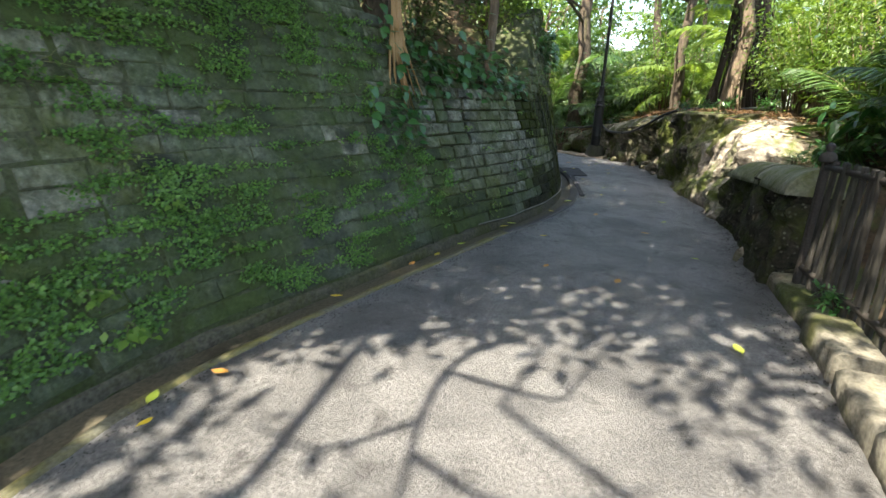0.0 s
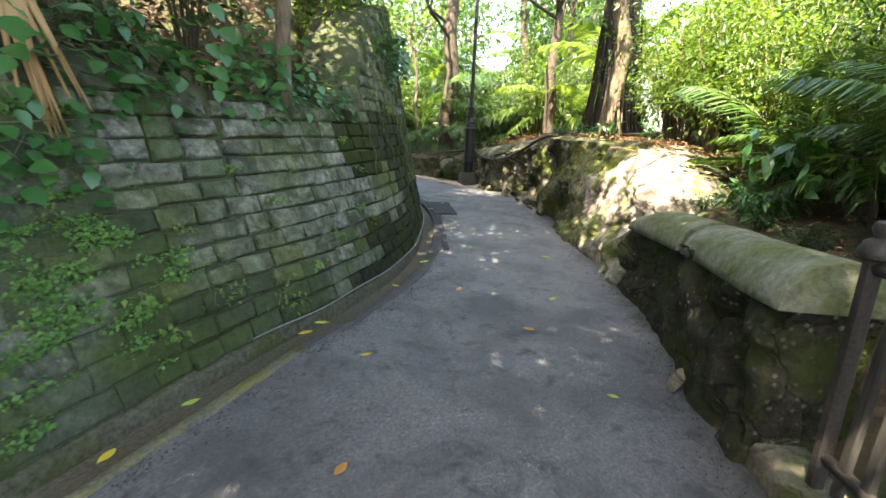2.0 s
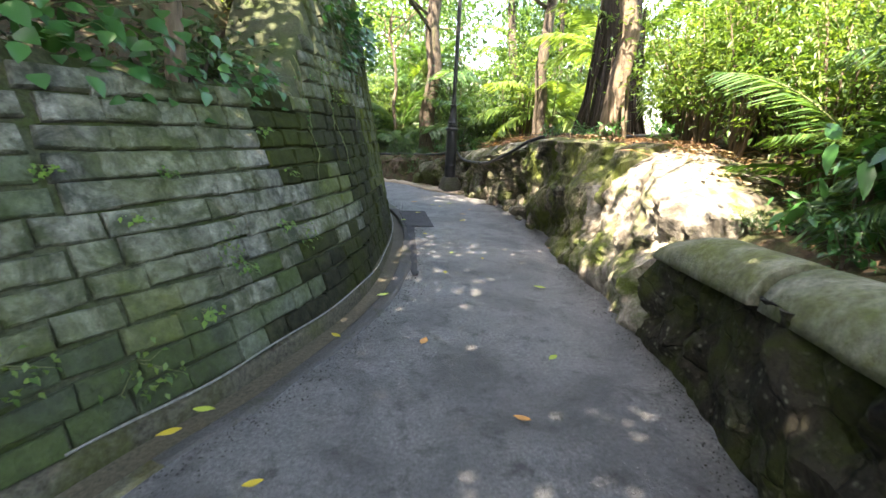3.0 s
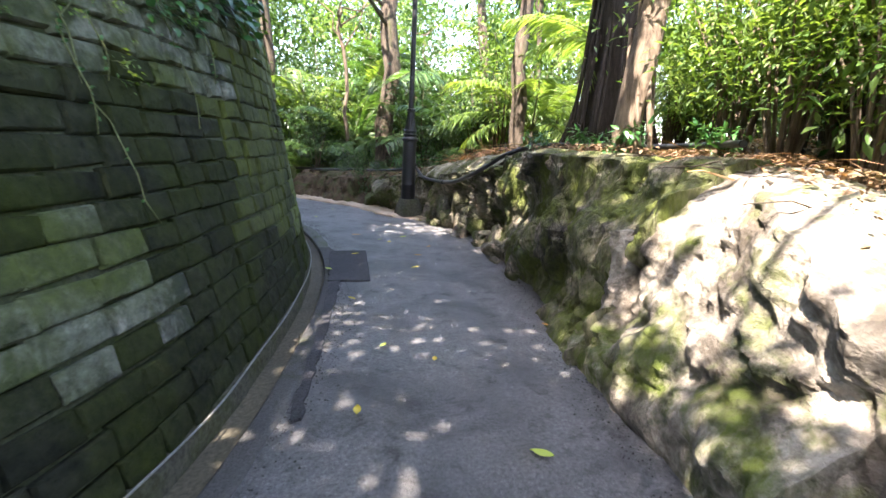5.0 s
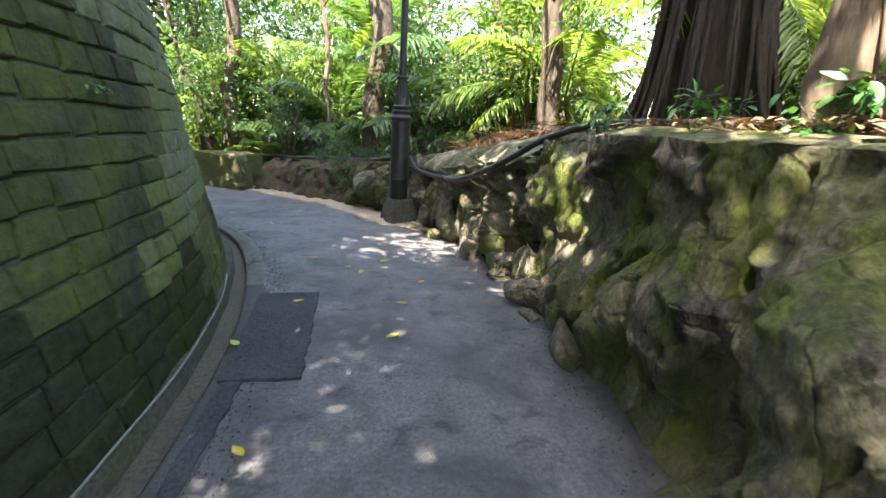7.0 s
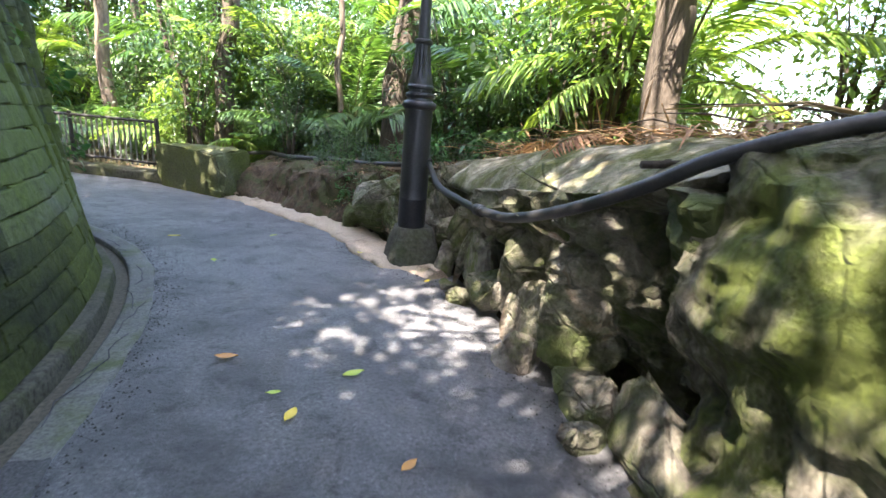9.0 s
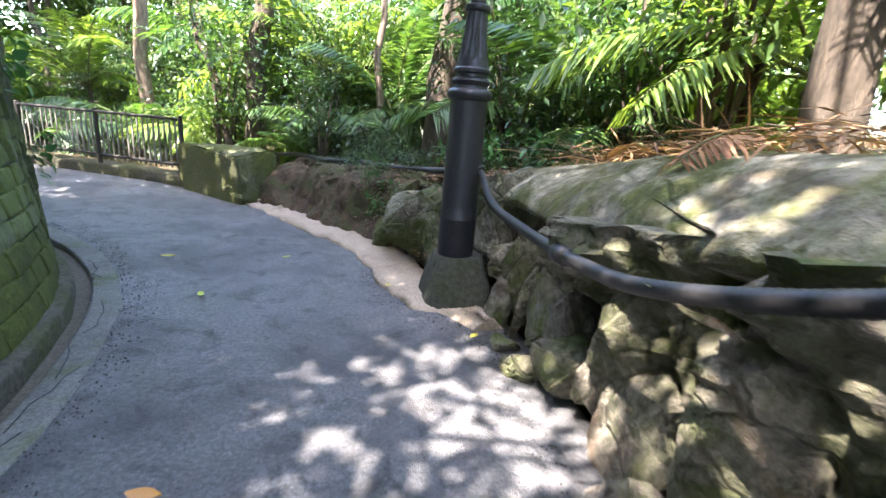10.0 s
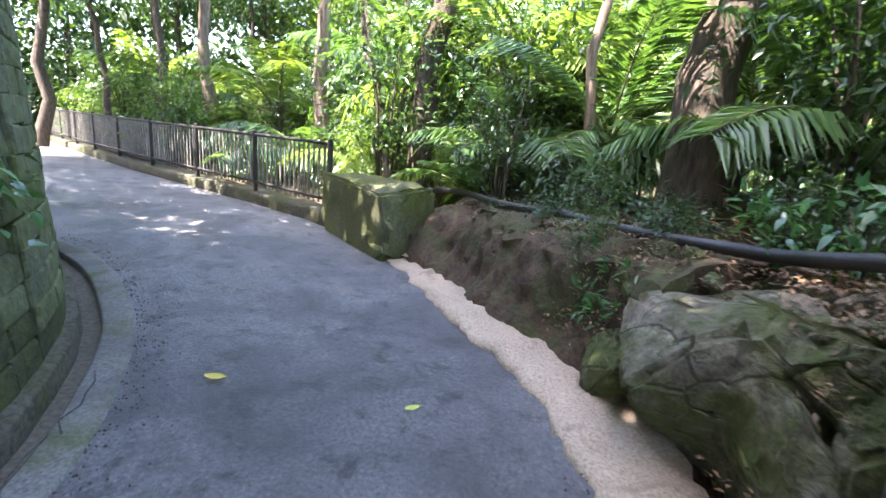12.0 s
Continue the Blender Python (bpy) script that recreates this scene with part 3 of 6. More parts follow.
def build_kerb():
    kerb = empty("kerb", (2.2, 2.4, 0), "low worn stone kerb with moss on its edge", "kerb", kind="structure")
    cuts = [-9, -7.4, -5.8, -4.2, -2.6, -1.2, 0.1, 0.95, 1.75, 2.35, 2.95]
    for a, b in zip(cuts, cuts[1:]):
        h = 0.17 if b < 2.5 else 0.2
        me = side_loft("kerb_stone", a + 0.012, b - 0.012, lambda y: [(0.0, -0.1), (0.0, h - 0.03), (0.03, h), (0.24, h), (0.27, h - 0.03), (0.27, -0.1)], M_KERB, 0.02, 4, 2)
        part_of("kerb_stone", me, kerb).matrix_parent_inverse = Matrix.Translation((-2.2, -2.4, 0))
    me = side_loft("kerb_stone", 2.97, 4.05, lambda y: [(0.06, -0.1), (0.06, 0.10), (0.09, 0.13), (0.30, 0.13), (0.33, 0.1), (0.33, -0.1)], M_DARKROCK, 0.02, 4)
    part_of("kerb_stone", me, kerb, "dark damp lower kerb stone").matrix_parent_inverse = Matrix.Translation((-2.2, -2.4, 0))


build_kerb()


def build_round_wall():
    base = (3.6, 5.4, 0)
    thing = empty("round_topped_wall", base, "low mossy rubble wall with a half-round concrete coping", "low wall", kind="structure")
    back = Matrix.Translation((-base[0], -base[1], 0))

    def spring(y):
        return float(np.interp(y, [3.95, 6.5], [0.84, 0.65]))

    def body(y):
        h = spring(y)
        return [(-0.03 + 0.014 * k, (h + 0.2) / 9 * k - 0.15) for k in range(10)] + [(0.28, h + 0.05), (0.48, h + 0.05), (0.54, -0.15)]

    def cap(y):
        r = 0.26 + 0.012 * math.sin(y * 2.3)
        end = min(1.0, 0.6 + max(0, 6.45 - y) * 1.2)
        return [(0.29 - r * math.cos(a), spring(y) + 0.215 * end * math.sin(a)) for a in np.linspace(-0.08, math.pi + 0.08, 17)]
    part_of("rubble_body", side_loft("rubble_body", 4.0, 6.5, body, M_SHADERUBBLE, 0.05, 3.2, 1, craggy=0.1, fine=3), thing, "damp rubble body with shade in its colour").matrix_parent_inverse = back
    for a, b in ((3.95, 5.3), (5.305, 6.45)):
        part_of("coping", side_loft("coping", a, b, cap, M_CAP, 0.012, 2.5, 2), thing, "pale weathered half-round coping").matrix_parent_inverse = back


build_round_wall()


def outcrop_profile(y):
    top = float(np.interp(y, [6.6, 7.0, 7.6, 8.4, 9.5, 10.6, 12.0], [0.75, 0.95, 1.28, 1.38, 1.40, 1.42, 1.38]))
    lean = float(np.interp(y, [6.6, 7.2, 8.2, 9.2, 10.0, 11.3, 12.0], [0.25, 0.55, 0.75, 0.5, 0.25, 0.2, 0.1]))
    pts = [(-0.02, -0.15)]
    for k in range(16):
        u = k / 15
        pts.append((0.0 + lean * u ** 1.5 + 0.07 * math.sin(u * 9 + y * 2), u * top))
    pts += [(lean + 0.25, top + 0.06), (lean + 0.6, top + 0.03), (lean + 1.0, top - 0.1), (lean + 1.1, -0.15)]
    return pts


tagged(new("rock_outcrop", side_loft("rock_outcrop", 6.75, 8.6, outcrop_profile, M_ROCK, 0.09, 1.4, 1, line=BACK_LINE, craggy=0.12, fine=4, slits=0.2)), "big pale sunlit rock outcrop beside the path", "rock", kind="structure")
tagged(new("rock_outcrop", side_loft("rock_outcrop", 8.4, 12.0, lambda y: [(d - 0.03, z) for d, z in outcrop_profile(y)], M_MOSSROCK, 0.06, 1.5, 1, line=BACK_LINE, craggy=0.15, fine=4)), "steep moss-grown rock face beside the path", "rock", kind="structure")


def recess_profile(y):
    top = float(np.interp(y, [11.0, 12.2, 14.0, 15.6, 16.2], [1.30, 1.18, 0.92, 0.82, 0.75]))
    foot = float(np.interp(y, [11.0, 11.5, 12.5, 14.2, 15.4], [0.12, 0.3, 0.5, 0.4, 0.3]))
    pts = [(foot, -0.15)]
    for k in range(12):
        u = k / 11
        pts.append((foot - 0.34 * u ** 1.5 * (1 if y < 14 else 0.4) + 0.06 * math.sin(u * 8 + y * 3), u * top))
    pts += [(foot + 0.3, top + 0.05), (foot + 0.7, top + 0.1), (foot + 1.0, top), (foot + 1.05, -0.15)]
    return pts


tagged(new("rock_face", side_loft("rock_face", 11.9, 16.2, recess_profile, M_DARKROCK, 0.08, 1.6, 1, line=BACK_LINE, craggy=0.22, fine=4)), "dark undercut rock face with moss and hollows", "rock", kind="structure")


def slab_profile(y):
    low = float(np.interp(y, [11.6, 12, 12.5, 12.9, 13.4, 14.3, 15.6], [1.34, 1.26, 1.12, 1.0, 0.92, 0.84, 0.78]))
    high = float(np.interp(y, [11.6, 12.2, 12.8, 13.8, 14.7, 16], [1.45, 1.44, 1.40, 1.31, 1.2, 1.04]))
    f = float(np.interp(y, [11.4, 12.2, 13.0, 15.6], [0.14, 0.13, 0.10, 0.12]))
    return [(f, low), (f - 0.01, low + 0.03), (f + 0.06, low + (high - low) * 0.3), (f + 0.2, low + (high - low) * 0.62), (f + 0.42, low + (high - low) * 0.9), (f + 0.6, high), (f + 1.0, high + 0.02), (f + 1.05, low - 0.2), (f + 0.3, low - 0.1)]


tagged(new("plaster_slab", side_loft("plaster_slab", 11.9, 15.9, slab_profile, M_SLAB, 0.04, 2.4, 1, line=BACK_LINE, fine=4)), "pale plastered slab crowning the rock face", "slab", kind="structure")


def rock_mesh(name, seed, material, points=15, rough=0.03, box=0.55):
    """An angular boulder about one metre across: the hull of a few corners, its edges worn, its faces uneven."""
    r = random.Random(seed)
    bm = bmesh.new()
    for _ in range(points):
        v = Vector((r.gauss(0, 1), r.gauss(0, 1), r.gauss(0, 1))).normalized() * 0.55
        bm.verts.new((max(-0.5, min(0.5, v.x / box * 0.55)), max(-0.5, min(0.5, v.y / box * 0.55)), max(-0.5, min(0.5, v.z / box * 0.55))))
    hull = bmesh.ops.convex_hull(bm, input=bm.verts[:])
    bmesh.ops.delete(bm, geom=list({g for g in hull["geom_interior"] + hull["geom_unused"] if isinstance(g, bmesh.types.BMVert)}), context="VERTS")
    bmesh.ops.dissolve_limit(bm, angle_limit=radians(12), verts=bm.verts[:], edges=bm.edges[:])
    bmesh.ops.bevel(bm, geom=bm.edges[:], offset=0.03, segments=2, affect="EDGES")
    bmesh.ops.triangulate(bm, faces=bm.faces[:])
    for size in (0.3, 0.15, 0.075):
        long = [e for e in bm.edges if e.calc_length() > size]
        bmesh.ops.subdivide_edges(bm, edges=long, cuts=1)
        bmesh.ops.triangulate(bm, faces=bm.faces[:])
    off = Vector((seed * 3.1, seed * 1.7, 0))
    for v in bm.verts:
        d = v.co.normalized()
        v.co += d * rough * (fbm(v.co * 3 + off, 5) + 1.6 * facets(v.co + off, 3.2) + 0.5 * facets(v.co + off, 8.0))
    me = bm_mesh(name, bm, material, True)
    me.set_sharp_from_angle(angle=radians(32))
    return me


ROCKS = [rock_mesh("rock", k + 1, M_DARKROCK if k % 4 != 2 else M_ROCK, 12 + k % 3 * 3) for k in range(8)]


def rock(at, size, turn, k, label, group="", name="rock"):
    ob = new(name, ROCKS[k % len(ROCKS)])
    ob.matrix_world = pose(*at, *turn) @ Matrix.Diagonal((*size, 1))
    return tagged(ob, label, "rock", group)


FOOT = "rocks at the foot of the face"
for at, size, turn, k in (
        ((5.42, 12.0, 0.14), (0.62, 0.85, 0.48), (4, 8, 12), 3), ((5.35, 12.55, 0.1), (0.42, 0.5, 0.34), (0, 0, 130), 1), ((5.5, 12.9, 0.3), (0.5, 0.55, 0.85), (8, 14, 30), 5),
        ((5.28, 13.2, 0.2), (0.34, 0.5, 0.6), (0, 12, 20), 0), ((5.16, 13.0, 0.08), (0.24, 0.3, 0.32), (10, 0, 60), 2), ((5.48, 13.6, 0.32), (0.6, 0.55, 0.9), (0, 24, 200), 4),
        ((5.26, 13.85, 0.14), (0.36, 0.42, 0.46), (15, 0, 80), 7), ((5.12, 14.1, 0.06), (0.26, 0.3, 0.24), (0, 0, 45), 1), ((5.4, 14.2, 0.34), (0.5, 0.6, 0.8), (10, 25, 10), 6),
        ((5.2, 14.55, 0.22), (0.22, 0.26, 0.62), (4, 10, 0), 0), ((5.1, 14.75, 0.14), (0.16, 0.2, 0.46), (6, -4, 70), 2), ((5.36, 14.8, 0.4), (0.4, 0.45, 0.8), (4, 0, 70), 4),
        ((5.08, 14.4, 0.03), (0.16, 0.2, 0.14), (0, 0, 100), 6), ((5.2, 12.25, 0.04), (0.2, 0.24, 0.16), (0, 0, 70), 5), ((5.0, 11.25, 0.02), (0.18, 0.22, 0.14), (0, 0, 20), 0), ((5.12, 11.5, 0.1), (0.3, 0.46, 0.32), (0, 6, 35), 7),
        ((4.9, 10.6, 0.1), (0.22, 0.5, 0.34), (0, 8, -10), 3), ((5.75, 13.25, 0.7), (0.7, 0.8, 0.5), (0, 18, 60), 5), ((5.65, 14.45, 0.62), (0.55, 0.7, 0.45), (8, 12, 140), 1)):
    rock(at, size, turn, k, "angular damp brown rock with moss at the path's edge", FOOT)
BANK = "rocks along the bank"
for at, size, turn, k in (((5.1, 15.62, 0.3), (0.6, 0.6, 0.95), (0, 8, 40), 5), ((4.72, 15.85, 0.22), (0.55, 0.7, 0.75), (6, -14, 24), 0), ((4.78, 16.3, 0.28), (1.1, 1.15, 1.1), (10, 14, 65), 7),
                          ((5.4, 15.55, 0.66), (0.8, 0.8, 0.8), (0, 0, 150), 3), ((4.4, 16.6, 0.16), (0.45, 0.55, 0.5), (0, 10, 10), 4), ((5.2, 16.15, 0.6), (0.8, 0.8, 0.7), (16, 8, 90), 1), ((5.4, 16.8, 0.66), (0.7, 0.8, 0.5), (0, 12, 30), 6),
                          ((4.95, 15.95, 0.55), (0.5, 0.5, 0.55), (20, 5, 120), 5), ((5.0, 16.95, 0.6), (0.6, 0.5, 0.4), (5, 12, 200), 0)):
    rock(at, size, turn, k, "large mossy boulder on the earth bank", BANK)
OUT = "loose rocks on the outcrop"
for at, size, turn, k in (((4.4, 6.78, 0.28), (1.0, 1.15, 1.0), (0, 12, 25), 2), ((5.3, 7.25, 1.0), (0.8, 0.9, 0.6), (0, 0, 110), 6), ((4.0, 6.6, 0.12), (0.3, 0.5, 0.36), (0, 8, 20), 2)):
    rock(at, size, turn, k, "sunlit pale boulder on the outcrop", OUT)


def lamp_footing():
    """The smooth stone under the lamp post, wider at its foot."""
    rows = []
    for z, a, b in ((-0.12, 0.31, 0.36), (0.0, 0.3, 0.34), (0.12, 0.26, 0.29), (0.25, 0.22, 0.23), (0.33, 0.19, 0.195), (0.365, 0.17, 0.175), (0.37, 0.08, 0.08)):
        row = []
        for k in range(28):
            u = 2 * math.pi * k / 28
            c, d = math.cos(u), math.sin(u)
            w = 1 / (abs(c) ** 4 + abs(d) ** 4) ** 0.25
            q = Vector((4.86 + a * w * c + 0.05 * (0.37 - z), 15.27 + b * w * d, z))
            row.append(q + Vector((c, d, 0)) * 0.03 * fbm(q * 4, 4))
        rows.append(row)
    tagged(new("footing_stone", loft_mesh("footing_stone", rows, M_FOOTING, True, True)), "smooth greenish-grey stone under the lamp post", "stone")


lamp_footing()


def build_bank():
    def prof(y):
        top = float(plateau(y))
        sand = float(np.interp(y, [15.2, 16, 18.3], [0.2, 0.36, 0.2]))
        z0 = float(road_z(y))
        return [(sand - 0.05, z0 - 0.1), (sand, z0 + 0.03), (sand + 0.1, z0 + (top - z0) * 0.45), (sand + 0.22, z0 + (top - z0) * 0.85), (sand + 0.42, top + 0.03), (sand + 0.8, top + 0.05), (sand + 1.3, top), (sand + 1.3, -0.1)]
    tagged(new("earth_bank", side_loft("earth_bank", 16.35, 18.6, prof, M_SOIL, 0.1, 2.8, 1, craggy=0.11, fine=4)), "brown earth bank with roots and leaf litter", "bank", kind="structure")

    def sand(y):
        w = float(np.interp(y, [14.7, 15.3, 16.2, 18.4], [0.12, 0.36, 0.42, 0.22]))
        z0 = float(road_z(y))
        return [(-0.03, z0 - 0.02), (0.0, z0 + 0.032), (0.1, z0 + 0.045), (w * 0.6, z0 + 0.05), (w, z0 + 0.06), (w + 0.06, z0 - 0.02)]
    tagged(new("sand_strip", side_loft("sand_strip", 14.62, 18.75, sand, M_SAND, 0.07, 5.0, 1)), "pale washed sand along the road's edge", "sand", kind="structure")


build_bank()


def build_block():
    """The mossy block at the end of the railing."""
    ob = new("mossy_boulder", rock_mesh("mossy_boulder", 23, M_MOSSBLOCK, 60, 0.025, 0.3))
    ob.matrix_world = pose(1.97, 19.06, 0.3, 0, 0, -41) @ Matrix.Diagonal((1.6, 0.6, 0.95, 1))
    tagged(ob, "squared moss-covered boulder at the railing's end", "boulder")
    rows = []
    for k in range(9):
        u = k / 8
        c = Vector((2.6, 18.42, 0.1)).lerp(Vector((3.05, 19.25, 0.66)), u)
        w = 0.13 - 0.04 * math.sin(u * 3)
        wob = 0.05 * math.sin(u * 6)
        rows.append([c + Vector((-w + wob, w * 0.5, -0.12)), c + Vector((-w * 0.7 + wob, w * 0.35, 0.02)), c + Vector((wob, 0, 0.03)), c + Vector((w * 0.7 + wob, -w * 0.35, 0.02)), c + Vector((w + wob, -w * 0.5, -0.12))])
    tagged(new("sand_runnel", loft_mesh("sand_runnel", rows, M_SAND)), "pale sand washed down beside the boulder", "sand", kind="structure")


build_block()


# ---- lamp post, conduit ----
def build_lamp_post():
    post = empty("lamp_post", (4.85, 15.27, 0.365), "black painted cast-iron lamp post on a rock", "lamp post")
    post.rotation_euler = (radians(0.5), radians(0.6), 0)
    drum = [(0.136, 0.0), (0.14, 0.01), (0.14, 0.285), (0.143, 0.29), (0.143, 0.30), (0.14, 0.305), (0.139, 0.4), (0.134, 1.16)]
    part_of("drum", lathe_mesh("drum", drum, M_IRON, 32), post)
    collar = [(0.135, 1.155), (0.152, 1.165), (0.164, 1.185), (0.164, 1.205), (0.150, 1.225), (0.128, 1.235), (0.122, 1.255), (0.134, 1.27), (0.14, 1.285), (0.134, 1.30), (0.112, 1.31), (0.11, 1.335), (0.13, 1.345), (0.13, 1.365), (0.115, 1.38)]
    part_of("collar", lathe_mesh("collar", collar, M_IRON, 32), post)
    part_of("fluted_neck", lathe_mesh("fluted_neck", [(0.118, 1.375), (0.112, 1.42), (0.096, 1.50), (0.082, 1.6), (0.074, 1.70), (0.07, 1.74)], M_IRON, 32, (1.4, 1.72)), post)
    part_of("ring", lathe_mesh("ring", [(0.07, 1.735), (0.086, 1.745), (0.09, 1.76), (0.086, 1.775), (0.062, 1.785)], M_IRON, 24), post)
    part_of("pole", lathe_mesh("pole", [(0.058, 1.78), (0.052, 1.95), (0.05, 2.1), (0.048, 4.6)], M_IRON, 20), post, "slender black pole")
    part_of("lantern", lathe_mesh("lantern", [(0.05, 4.58), (0.09, 4.62), (0.16, 4.95), (0.2, 5.0), (0.05, 5.15), (0.02, 5.25)], M_IRON, 12), post)


build_lamp_post()


def hose(name, points, radius, rib, thing, label=""):
    pts = spline(points, 10)
    dense = []
    for a, b in zip(pts, pts[1:]):
        for k in range(4):
            dense.append(a + (b - a) * k / 4)
    dense.append(pts[-1])
    radii = [radius * (1 + rib * (i % 2)) for i in range(len(dense))]
    return part_of(name, tube_mesh(name, dense, radii, M_RUBBER, 12), thing, label)


def sleeve(at, way, radius, thing):
    d = Vector(way).normalized()
    path = [Vector(at) + d * k for k in (-0.055, -0.05, 0.05, 0.055)]
    part_of("coupling", tube_mesh("coupling", path, [radius, radius * 1.25, radius * 1.25, radius], M_RUBBER, 14), thing)


hanging = tagged(new("conduit"), "black corrugated conduit hanging from the lamp post to the rocks", "cable")
hose("smooth_hose", [(4.93, 15.3, 1.08), (4.98, 15.2, 1.02), (4.98, 14.7, 0.87), (5.02, 14.15, 0.84), (5.04, 13.6, 0.85)], 0.028, 0.0, hanging)
hose("ribbed_hose", [(5.04, 13.6, 0.85), (5.07, 13.1, 0.90), (5.14, 12.6, 1.04), (5.25, 12.2, 1.21), (5.38, 11.95, 1.36), (5.62, 11.6, 1.5), (5.95, 11.2, 1.54), (6.2, 10.4, 1.53), (6.15, 9.4, 1.56), (5.75, 8.6, 1.57)], 0.028, 0.09, hanging, "ribbed black hose")
sleeve((5.04, 13.6, 0.85), (0.05, -0.5, 0.02), 0.033, hanging)
sleeve((4.96, 15.24, 1.05), (0.05, -0.1, -0.06), 0.036, hanging)
lying = tagged(new("conduit"), "black conduit lying along the earth bank", "cable")
hose("ribbed_hose", [(4.96, 15.45, 0.9), (5.1, 15.95, 1.0), (4.95, 16.6, 0.88), (4.5, 17.3, 0.8), (4.0, 17.9, 0.78)], 0.034, 0.09, lying)
hose("smooth_hose", [(4.0, 17.9, 0.78), (3.4, 18.5, 0.74), (2.9, 19.3, 0.72), (2.2, 20.1, 0.6)], 0.033, 0.0, lying)
sleeve((4.0, 17.9, 0.78), (-0.5, 0.6, -0.02), 0.036, lying)


def wall_line_pipe():
    pos, tan, nor, s = WALL_LINE
    path = []
    for i in range(len(pos)):
        if 5.6 < pos[i, 1] < 12.6 and pos[i, 0] > 0:
            path.append(wall_point(i, 0.085 + 0.006 * math.sin(i * 0.5), 0.045 + 0.006 * math.sin(i * 0.21)))
    tagged(new("thin_pipe", tube_mesh("thin_pipe", path, [0.0065] * len(path), M_PVC, 6)), "thin pale plastic pipe along the wall's foot", "pipe", kind="structure")


wall_line_pipe()


# ---- railings ----
def bar_mesh(name, w, d, h, material, tip=0.0):
    bm = bmesh.new()
    bmesh.ops.create_cube(bm, size=1)
    for v in bm.verts:
        v.co = Vector((v.co.x * w, v.co.y * d, (v.co.z + 0.5) * h))
    bmesh.ops.bevel(bm, geom=bm.edges[:], offset=min(w, d) * 0.22, segments=1, affect="EDGES")
    return bm_mesh(name, bm, material)


def build_far_railing():
    line = even(spline([(1.12, 19.62), (-0.4, 20.37), (-2.2, 21.17), (-4.8, 22.32), (-8, 23.92), (-13, 26.6)]), 0.115)
    pos, tan, nor, s = line
    rail = empty("iron_railing", (1.12, 19.62, 0.25), "long rusty iron railing along the path's kerb", "railing")
    inv = Matrix.Translation((-1.12, -19.62, -0.25))
    bar, post = bar_mesh("bar", 0.032, 0.02, 0.74, M_FARBAR), bar_mesh("post", 0.06, 0.06, 0.98, M_RUST)
    tops, lows = [], []
    for i, (p, t) in enumerate(zip(pos, tan)):
        z = 0.3 + float(np.interp(p[1], [19.6, 30], [0, 0.15]))
        turn = Matrix.Rotation(math.atan2(t[1], t[0]), 4, "Z")
        ob = part_of("post" if i % 16 == 0 else "bar", post if i % 16 == 0 else bar, rail)
        ob.matrix_parent_inverse = inv
        ob.matrix_basis = Matrix.Translation((p[0], p[1], z - 0.12 if i % 16 == 0 else z + 0.04)) @ turn
        tops.append((p[0], p[1], z + 0.80))
        lows.append((p[0], p[1], z + 0.1))
    for name, path in (("top_rail", tops), ("bottom_rail", lows)):
        part_of(name, tube_mesh(name, path[::3] + [path[-1]], [0.024] * (len(path[::3]) + 1), M_RUST, 6), rail).matrix_parent_inverse = inv


build_far_railing()


def build_far_wall():
    """The pale low wall behind the far part of the railing."""
    pos, tan, nor, s = even(spline([(-4.4, 22.3), (-8, 24.1), (-13, 26.8)]), 0.3)
    rows = []
    for p, n in zip(pos, nor):
        rows.append([(p[0] + n[0] * d, p[1] + n[1] * d, z + 0.01 * fbm((p[0], p[1], z))) for d, z in ((0.12, 0.0), (0.1, 1.08), (0.12, 1.12), (0.3, 1.12), (0.32, 0.0))])
    tagged(new("low_wall", loft_mesh("low_wall", rows, M_KERB, True, True)), "pale weathered low wall behind the iron railing", "wall", kind="structure")


build_far_wall()
tagged(new("far_kerb", side_loft("far_kerb", 19.35, 26.4, lambda y: [(0.0, -0.1), (0.0, float(road_z(y)) + 0.14), (0.03, float(road_z(y)) + 0.17), (0.32, float(road_z(y)) + 0.18), (0.4, -0.1)], M_FOOT, 0.02, 3)),
       "weathered stone kerb under the iron railing", "kerb", kind="structure")


